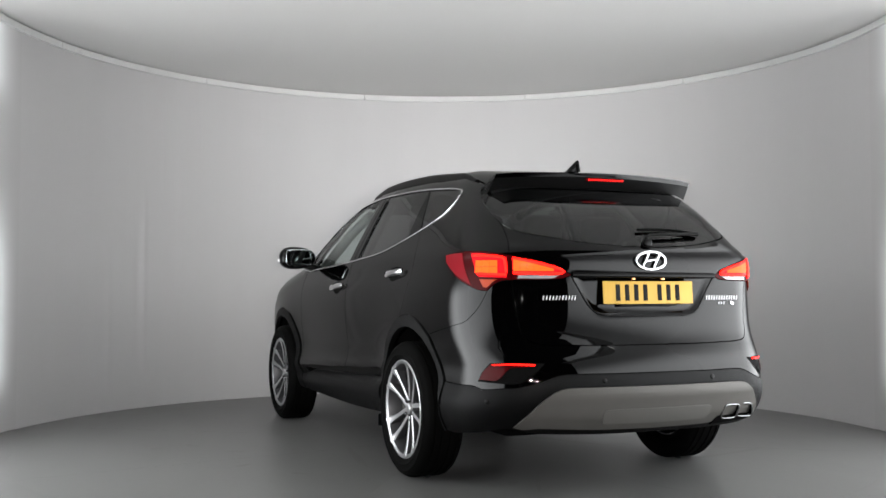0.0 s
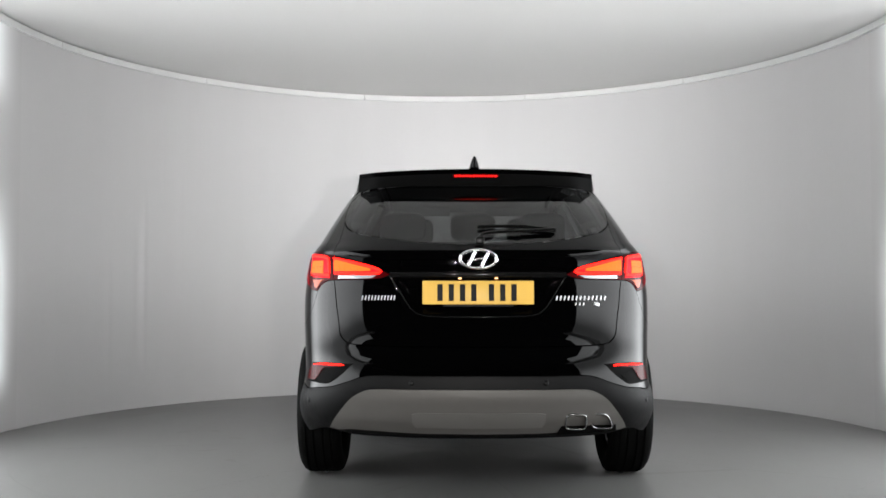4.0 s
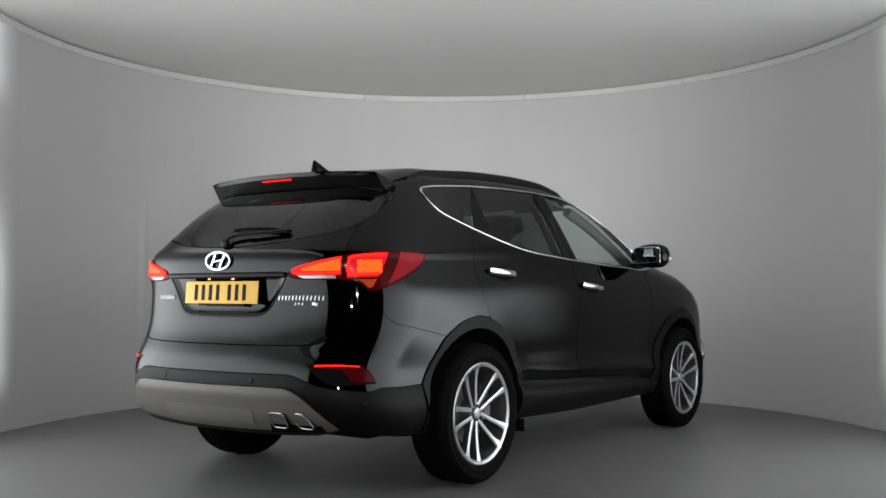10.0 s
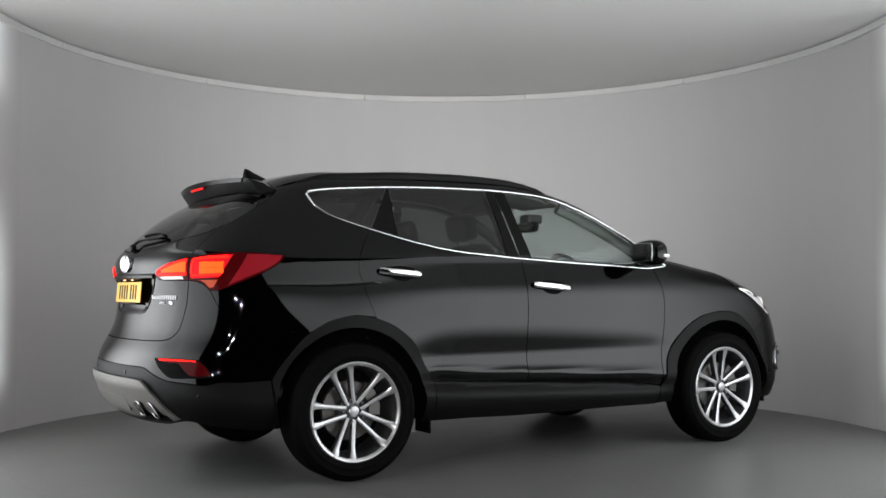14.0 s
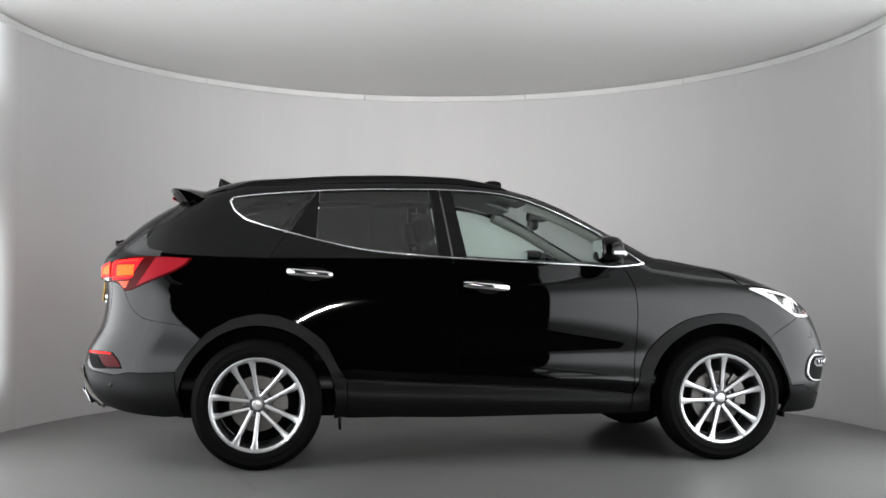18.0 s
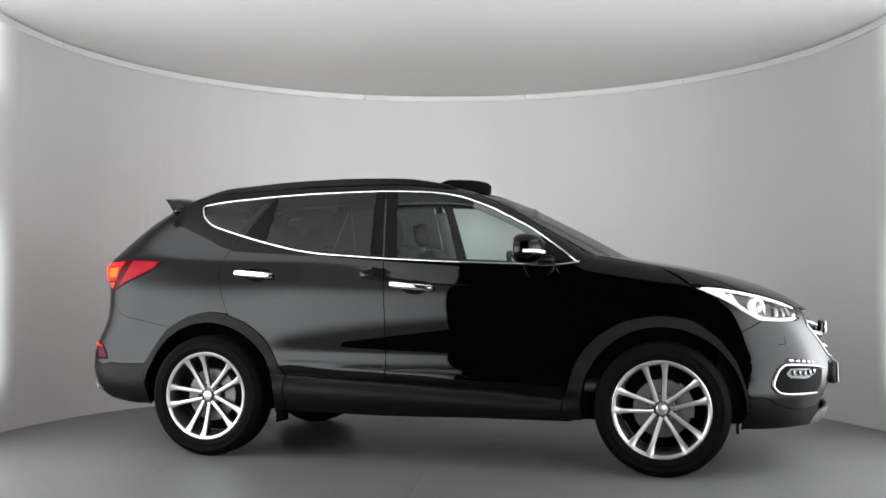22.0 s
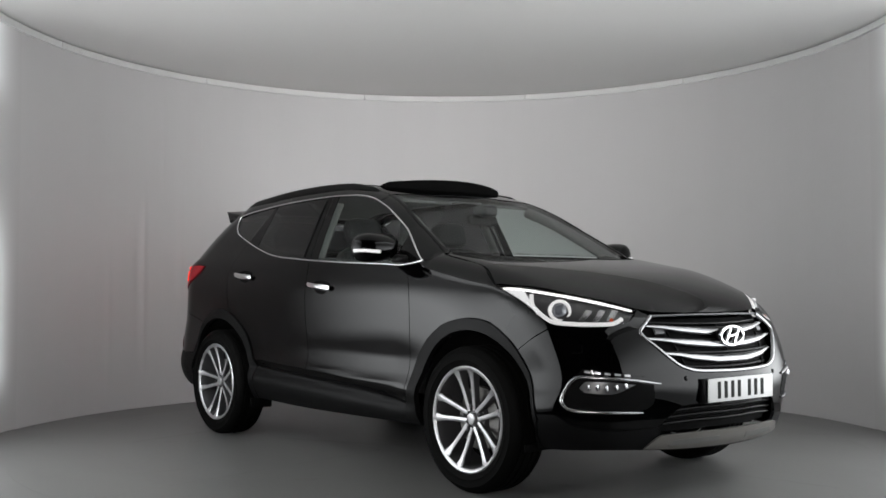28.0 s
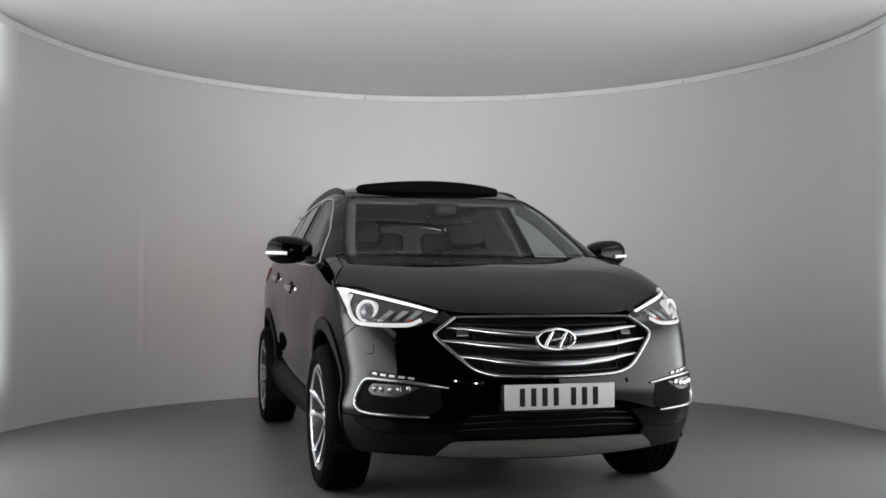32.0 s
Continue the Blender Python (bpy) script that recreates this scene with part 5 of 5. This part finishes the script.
def front_skid_form(q):
    return .010 * np.clip((q[:, 1] - .262) / .03, 0, 1)


fskid = panel("skid_plate", "nose", halves([[(0, .344), (-.2, .343), (-.36, .338), (-.40, .333)], [(-.40, .333), (-.44, .30), (-.465, .27)], [(-.465, .27), (-.3, .262), (0, .258)]]), SILVER, car, "matt silver front skid plate", offset=.006, step=.014, dent=front_skid_form)
for s in (-1, 1):
    panel("skid_insert", "nose", [[(s * .09, .318), (s * .33, .315)], [(s * .33, .315), (s * .36, .285)], [(s * .36, .285), (s * .09, .287)], [(s * .09, .287), (s * .09, .318)]], mat("dark_skid", (.045, .044, .042), .5), fskid, offset=.017, depth=.004)
number_plate(3.647, .532, WHITE_PLATE, 0, "white front number plate with dark bars")
part("plate_holder", *block((3.615, 0, .528), (.04, .535, .118), .006), SATIN, car, "black number plate holder")
for a, z in ((-.29, .592), (.29, .592)):
    pt = on_nose(np.array([(a, z)]))[0]
    part("parking_sensor", *cushion(pt, (.012, .022, .022), .8, 1, 14, 8), GLOSS, front_bumper)

# door mirrors
def mirror_bend(v):
    """Rounder and slimmer towards the car, flat where the glass sits."""
    w = v.copy()
    t = np.clip((.115 - v[:, 1]) / .23, 0, 1)
    w[:, 2] *= .82 + .20 * t
    w[:, 0] = np.where(v[:, 0] < 0, np.maximum(v[:, 0] * .75, -.054), v[:, 0] * (.80 + .35 * (1 - t)))
    return w


mirror = part("door_mirror", *cushion((1.985, -.982, 1.230), (.205, .262, .172), .80, .80, 36, 24, mirror_bend), PAINT, front_door, "gloss black door mirror", True)
vs, fs = cushion((1.930, -.982, 1.232), (.006, .190, .118), .3, .6, 24, 8)
part("mirror_glass", vs, fs, MIRROR, mirror, "mirror glass", True)
# its faint glow stands in for the white this strip reflects
tube("turn_light", [(1.990, -1.112, 1.212), (2.036, -1.100, 1.212), (2.072, -1.062, 1.210), (2.088, -1.01, 1.207)], .0095, FROST, mirror, "white turn light strip", True, n=10)
part("mirror_foot", *cushion((2.07, -.845, 1.165), (.11, .12, .05), .6, .6, 18, 10, turn=(-10, 0, 0)), SATIN, mirror, "black mirror foot", True)

# ---- wheels ----
TYRE_R, RIM_R = .362, .262


def wheel(name, xc, label):
    wh = part(name, *lathe([(.06, -.79), (.075, -.80), (.08, -.815), (.06, -.82)], 24), ALLOY_DARK, car, label, True)
    # tyre: tread with grooves, shoulders and sidewall
    yo, yi = -.935, -.705
    prof = [(RIM_R - .004, yo + .022), (RIM_R + .004, yo + .010), (RIM_R + .016, yo + .006), (RIM_R + .028, yo + .001), (RIM_R + .031, yo - .0015), (RIM_R + .034, yo + .0005), (RIM_R + .045, yo - .002), (RIM_R + .062, yo + .0005), (RIM_R + .065, yo - .0012), (RIM_R + .068, yo + .0015), (TYRE_R - .014, yo + .014), (TYRE_R - .004, yo + .028)]
    for g in (-.885, -.845, -.797, -.757):
        prof += [(TYRE_R, g - .006), (TYRE_R - .007, g - .004), (TYRE_R - .007, g + .004), (TYRE_R, g + .006)]
    prof += [(TYRE_R - .004, yi - .028), (TYRE_R - .014, yi - .014), (RIM_R + .05, yi), (RIM_R, yi - .02), (RIM_R - .02, -.75), (RIM_R - .02, -.88)]
    v, f = lathe(prof, 96, True)
    put = np.array([xc, 0, .362])
    part("tyre", v + put, [tuple(reversed(t)) for t in f], RUBBER, wh, "black rubber tyre", True, sharp=60)
    prof = [(RIM_R + .002, yo + .012), (RIM_R - .004, yo + .008), (RIM_R - .015, yo + .010), (RIM_R - .020, yo + .016)]
    v, f = lathe(prof, 96)
    part("rim", v + put, f, ALLOY, wh, "machined alloy rim", True, sharp=40)
    v, f = lathe([(RIM_R - .0195, yo + .0155), (RIM_R - .024, yo + .030), (RIM_R - .030, yo + .06), (RIM_R - .034, -.75)], 96)
    part("rim_barrel", v + put, f, ALLOY_DARK, wh, "dark grey rim barrel", True, sharp=40)
    # five pairs of spokes
    for pair in range(5):
        mid = radians(110 + 72 * pair) if xc < 1 else radians(98 + 72 * pair)
        for s in (-1, 1):
            pts, sides, ups, sc = [], [], [], []
            for t in np.linspace(0, 1, 13):
                rad = .040 + (RIM_R - .012 - .040) * t
                off = s * (.0195 + .033 * t + .006 * t * t)
                yv = yo + .052 - .012 * math.sin(t * math.pi * .5) - .022 * t**3
                c, sn = math.cos(mid), math.sin(mid)
                pts.append((rad * c - off * sn, yv, rad * sn + off * c))
                sides.append((-sn, 0, c))
                ups.append((0, -1.0, 0))
                sc.append(.82 + .10 * t + 1.5 * t**8)
            spoke = sweep("spoke", np.array(pts) + put, (sides, ups), [(-.0150, -.004), (-.0136, .0010), (.0136, .0010), (.0150, -.004), (.0110, -.040), (-.0110, -.040)], ALLOY_DARK, wh, "", True, scale=sc)
            sweep("spoke_face", np.array(pts) + put, (sides, ups), [(s * -.0132, .0008), (s * -.0100, .0022), (s * .0035, .0062), (s * .0100, .0030), (s * .0132, .0008)], ALLOY, wh, "machined bright spoke face", True, scale=sc)
    v, f = lathe([(.030, yo + .060), (.060, yo + .062), (.078, yo + .064), (.084, yo + .10)], 40)
    part("hub_plate", v + put, [tuple(reversed(t)) for t in f], ALLOY_DARK, wh, "", True, sharp=40)
    v, f = lathe([(.0001, yo + .037), (.022, yo + .0372), (.027, yo + .0385), (.030, yo + .042), (.031, yo + .050), (.032, yo + .075)], 40)
    part("hub", v + put, [tuple(reversed(t)) for t in f], ALLOY, wh, "alloy hub with centre cap", True, sharp=40)
    for k in range(5):
        a = radians((110 if xc < 1 else 98) + 72 * k)
        v, f = lathe([(.0001, yo + .040), (.007, yo + .041), (.0095, yo + .046), (.0095, yo + .07)], 8)
        part("wheel_nut", v + put + np.array([.064 * math.cos(a), 0, .064 * math.sin(a)]), [tuple(reversed(t)) for t in f], ALLOY_DARK, wh, "", True)
    v, f = lathe([(.05, -.835), (.155, -.835), (.158, -.832), (.158, -.812), (.05, -.812)], 56)
    part("brake_disc", v + put, [tuple(reversed(t)) for t in f], STEEL, wh, "grey steel brake disc", True, sharp=40)
    va = []
    for t in np.linspace(-35, 35, 9):
        a = radians(t + (20 if xc > 1 else 25))
        for rr, yy in ((.105, -.862), (.17, -.862), (.17, -.79), (.105, -.79)):
            va.append((rr * math.cos(a), yy, rr * math.sin(a)))
    fa = [(i * 4 + k, i * 4 + (k + 1) % 4, (i + 1) * 4 + (k + 1) % 4, (i + 1) * 4 + k) for i in range(8) for k in range(4)] + [(3, 2, 1, 0), (32, 33, 34, 35)]
    part("caliper", np.array(va) + put, fa, STEEL, wh, "grey brake caliper", True, smooth=False)
    v, f = lathe([(.06, -.80), (.20, -.79), (RIM_R - .04, -.76)], 40)
    part("dust_shield", v + put, f, MATT, wh, "", True)
    return wh


wheel("rear_wheel", 0.0, "rear wheel with five pairs of alloy spokes")
wheel("front_wheel", 2.7, "front wheel with five pairs of alloy spokes")

# wheel housings and underside
for xc in (0.0, 2.7):
    n = 28
    vs = []
    for i in range(n + 1):
        a = radians(-8 + 196 * i / n)
        for y in (-.85, -.55):
            vs.append((xc + .442 * math.cos(a), y if y < -.6 else y, .365 + .442 * math.sin(a)))
    fs = [(2 * i, 2 * i + 2, 2 * i + 3, 2 * i + 1) for i in range(n)]
    vs.append((xc, -.55, .365))
    fs += [(len(vs) - 1, 2 * i + 1, 2 * i + 3) for i in range(n)]
    part("wheel_housing", vs, fs, MATT, car, "", True)
part("underbody", *block((1.33, 0, .30), (3.6, 1.10, .10), .03), MATT, car, "black underbody")
part("underbody", *block((1.35, 0, .33), (1.75, 1.66, .12), .03), MATT, car, "black floor pan")
part("underbody", *block((-.58, 0, .40), (.5, 1.2, .10), .04), MATT, car, "black underbody")
# matt black stands in for the shade that hides the silencer
part("silencer", *cushion((-.70, .15, .36), (.28, .75, .09), .5, .6), MATT, car, "sooty black exhaust silencer")
tube("exhaust_pipe", [(-.6, -.3, .30), (-.3, -.25, .28), (.4, -.1, .26), (1.2, -.08, .25), (2.0, -.05, .26)], .032, STEEL, car, "dull steel exhaust pipe")
for x in (0.0, 2.7):
    tube("axle_beam", [(x, -.7, .33), (x + .05, -.3, .27), (x + .05, .3, .27), (x, .7, .33)], .035, MATT, car)
part("mud_flap", *block((.46, -.82, .25), (.012, .16, .07), .004), MATT, car, "", True)
part("air_dam", *block((3.09, -.80, .262), (.016, .20, .035), .004), MATT, car, "", True)

# dark sheets added behind the panel gaps to block light
side_liner = [[(-.40, .56), (-.30, .72), (-.13, .82), (0, .85), (.13, .83), (.25, .78), (.38, .68), (.46, .56), (.50, .33)], [(.50, .33), (2.15, .33)], [(2.15, .33), (2.24, .56), (2.40, .74), (2.7, .84), (2.98, .74), (3.07, .62), (3.1, .5)], [(3.1, .5), (3.0, .9), (2.7, 1.0), (2.2, 1.10)], [(2.2, 1.10), (1.1, 1.16), (.7, 1.19), (.2, 1.30), (-.1, 1.40)], [(-.1, 1.40), (-.2, 1.0), (-.40, .56)]]
panel("side_liner", "side", side_liner, MATT, car, "", True, step=.06, offset=-.022, depth=0)
panel("rear_liner", "rear", halves([[(0, 1.18), (-.6, 1.2), (-.75, 1.30), (-1.05, 1.45)], [(-1.05, 1.45), (-1.3, 1.42), (-1.25, 1.0), (-1.15, .6), (-1.1, .36)], [(-1.1, .36), (-.6, .36), (0, .36)]]), MATT, car, "", step=.06, offset=-.04, depth=0)
panel("front_liner", "nose", halves([[(0, .92), (-.5, .92), (-.8, .95)], [(-.8, .95), (-.95, .8), (-1.0, .5), (-.95, .34)], [(-.95, .34), (-.5, .33), (0, .32)]]), MATT, car, "", step=.06, offset=-.07, depth=0)

# ---- inside the car ----
cabin_floor = part("cabin_floor", *block((1.0, 0, .46), (2.9, 1.5, .06), .02), DASH, car, "black carpeted floor")
# headliner under the roof
hl = panel("headliner", "top", halves_top([[(-.30, 0), (-.30, -.3), (-.30, -.52)], [(-.30, -.52), (.5, -.54), (1.4, -.54), (1.56, -.54)], [(1.56, -.54), (1.62, -.3), (1.63, 0)]]), LINER, car, "pale grey headliner", step=.08, offset=-.045, depth=.01)
for nm, l0, l1, w in (("pillar_lining", (1.09, 1.19), (1.05, 1.55), .045), ("pillar_lining", (.10, 1.37), (.24, 1.53), .06)):
    pts = [tuple(on_side(np.array([p]))[0] + (0, .075, 0)) for p in (l0, ((l0[0] + l1[0]) / 2, (l0[1] + l1[1]) / 2), l1)]
    tube(nm, pts, w, LINER, car, "grey pillar lining", True, n=12, flat=.4)
pts = [tuple(on_top(np.array([p]))[0] + (-.02, .045, -.045)) for p in ((1.62, -.60), (1.85, -.65), (2.1, -.70), (2.3, -.73))]
tube("pillar_lining", pts, .035, LINER, car, "grey windscreen pillar lining", True, n=10)


def seat(x, y, lean, label, wide=.50, high=.62):
    st = part("seat", *cushion((x + .25, y, .66), (.52, wide, .20), .4, .4), LEATHER, car, label)
    part("backrest", *cushion((x - .07, y, .98), (.17, wide * .96, high), .45, .4, 24, 14, None, (0, -lean, 0)), LEATHER, st)
    part("headrest", *cushion((x - .185, y, 1.385), (.11, .26, .17), .5, .5, 20, 12, None, (0, -lean, 0)), LEATHER, st)
    for s in (-.06, .06):
        tube("headrest_post", [(x - .16, y + s, 1.26), (x - .18, y + s, 1.33)], .006, CHROME, st)
    return st


seat(1.18, -.37, 14, "black leather driver's seat")
seat(1.18, .37, 14, "black leather passenger seat")
bench = part("rear_bench", *cushion((.55, 0, .66), (.52, 1.28, .20), .35, .3), LEATHER, car, "black leather rear bench")
part("backrest", *cushion((.24, 0, .98), (.18, 1.26, .60), .4, .3, 28, 14, None, (0, -16, 0)), LEATHER, bench)
for y in (-.40, 0, .40):
    part("headrest", *cushion((.13, y, 1.36), (.10, .26, .16), .5, .5, 20, 12, None, (0, -14, 0)), LEATHER, bench)
part("load_cover", *block((-.38, 0, 1.10), (.62, 1.10, .03), .01), DASH, car, "black load cover")
dash = part("dashboard", *cushion((2.17, 0, .985), (.46, 1.40, .32), .5, .35, 28, 14), DASH, car, "black dashboard")
part("instrument_hood", *cushion((2.02, -.37, 1.13), (.20, .36, .10), .6, .6), DASH, dash)
part("infotainment", *block((1.96, 0, 1.07), (.03, .26, .16), .01, (0, -15, 0)), GLOSS, dash, "dark centre screen")
sw = []
for a in np.linspace(0, 2 * math.pi, 32, endpoint=False):
    p = np.array([0, .185 * math.cos(a), .185 * math.sin(a)])
    m = np.array(Euler((0, radians(-24), 0)).to_matrix())
    sw.append(tuple(m @ p + (1.84, -.37, 1.06)))
wheel_in = tube("steering_wheel", sw, .016, LEATHER, car, "black leather steering wheel", n=10, fine=.1, closed=True)
part("hub", *cushion((1.85, -.37, 1.05), (.06, .16, .14), .6, .6, 18, 10, None, (0, -24, 0)), DASH, wheel_in)
for dy in (-.13, .13):
    part("spoke", *block((1.845, -.37 + dy, 1.06), (.02, .12, .03), .006, (0, -24, 0)), DASH, wheel_in)
part("rear_view_mirror", *cushion((1.77, 0, 1.435), (.04, .24, .075), .5, .6), GLOSS, car, "black rear-view mirror")
part("sensor_housing", *cushion((1.80, 0, 1.49), (.14, .12, .07), .5, .5), DASH, car, "black sensor housing behind the windscreen")
for s in (-1, 1):
    part("sun_visor", *block((1.56, s * .33, 1.565), (.16, .40, .02), .008, (0, 18, 0)), LINER, car, "grey sun visor")
for d, x0, x1 in ((front_door, 1.12, 2.1), (rear_door, .25, 1.08)):
    pts = [tuple(on_side(np.array([(x, low_at(x) - .03)]))[0] + (0, .07, 0)) for x in np.linspace(x0, x1, 6)]
    tube("door_card", pts, .05, DASH, d, "black door card top", True, n=10)

# ---- turntable ----
table = tagged(new("turntable"), "flush grey painted steel turntable with faint seams and scuffs", "turntable")
# eight steel sectors with hairline seams round a centre plate
for k in range(8):
    a0, a1, vs = -124.6 + 45 * k, -124.6 + 45 * (k + 1), []
    for i in range(25):
        for r in (.404, TABLE_R):
            cut = math.degrees(.0005 / r)
            a = radians(a0 + cut + (a1 - a0 - 2 * cut) * i / 24)
            vs += [(r * math.cos(a), r * math.sin(a), 0), (r * math.cos(a), r * math.sin(a), -.01)]
    fs = []
    for i in range(24):
        p, q = 4 * i, 4 * i + 4
        fs += [(p, p + 2, q + 2, q), (p + 1, q + 1, q + 3, p + 3), (p, q, q + 1, p + 1), (p + 2, p + 3, q + 3, q + 2)]
    fs += [(0, 1, 3, 2), (96, 98, 99, 97)]
    mesh_ob("deck_plate", vs, fs, FLOOR, False, table)
disc("centre_plate", .4025, 0.0, .01, FLOOR, (0, 0), 80, table)


def blot(x, y, r, squash, turn, seed):
    rn = random.Random(seed)
    n = 40
    ph = [rn.uniform(0, 6.28) for _ in range(3)]
    vs = [(x, y, .0015)]
    for i in range(n):
        a = 2 * math.pi * i / n
        rr = r * (1 + .22 * math.sin(2 * a + ph[0]) + .14 * math.sin(3 * a + ph[1]) + .07 * math.sin(5 * a + ph[2]))
        px, py = rr * math.cos(a), rr * squash * math.sin(a)
        vs.append((x + px * math.cos(turn) - py * math.sin(turn), y + px * math.sin(turn) + py * math.cos(turn), .0015))
    return vs, [(0, 1 + i, 1 + (i + 1) % n) for i in range(n)]


for k, (x, y, r, q) in enumerate(((.29, 1.84, .07, .5), (.33, 1.62, .06, .6), (-.01, 1.40, .06, .5), (-.53, 1.48, .05, .6), (-.04, 1.05, .07, .4), (-.9, 1.25, .05, .5), (.7, -1.5, .06, .4), (1.2, -.9, .05, .5), (-1.6, .3, .06, .5))):
    vs, fs = blot(x, y, r, q, .7 * k, 10 + k)
    mesh_ob("scuff", [(a, b, .003) for a, b, c in vs], fs, STAIN, False, table)

# long dragged tyre marks
rn = random.Random(5)
for k in range(14):
    ang, rad = rn.uniform(0, 6.28), rn.uniform(.3, 2.3)
    vs, fs = blot(rad * math.cos(ang), rad * math.sin(ang), rn.uniform(.15, .42), rn.uniform(.03, .09), rn.uniform(-.5, .5) + (1.57 if k % 3 == 0 else 0), 60 + k)
    mesh_ob("scuff", [(a, b, .002 + .0001 * k) for a, b, c in vs], fs, STAIN, False, table)


# ---- the turning of the table and of the car on it ----
def turned(t):
    return Matrix.Translation((AXIS[0], AXIS[1], 0)) @ Matrix.Rotation(radians(TURN_START + TURN_RATE * t), 4, "Z")


def motions():
    pivot = Matrix.Translation((-CAR_PIVOT[0], -CAR_PIVOT[1], 0))
    walk(car, [(float(t), turned(t) @ pivot) for t in range(33)])
    walk(table, [(float(t), turned(t)) for t in range(33)])


motions()
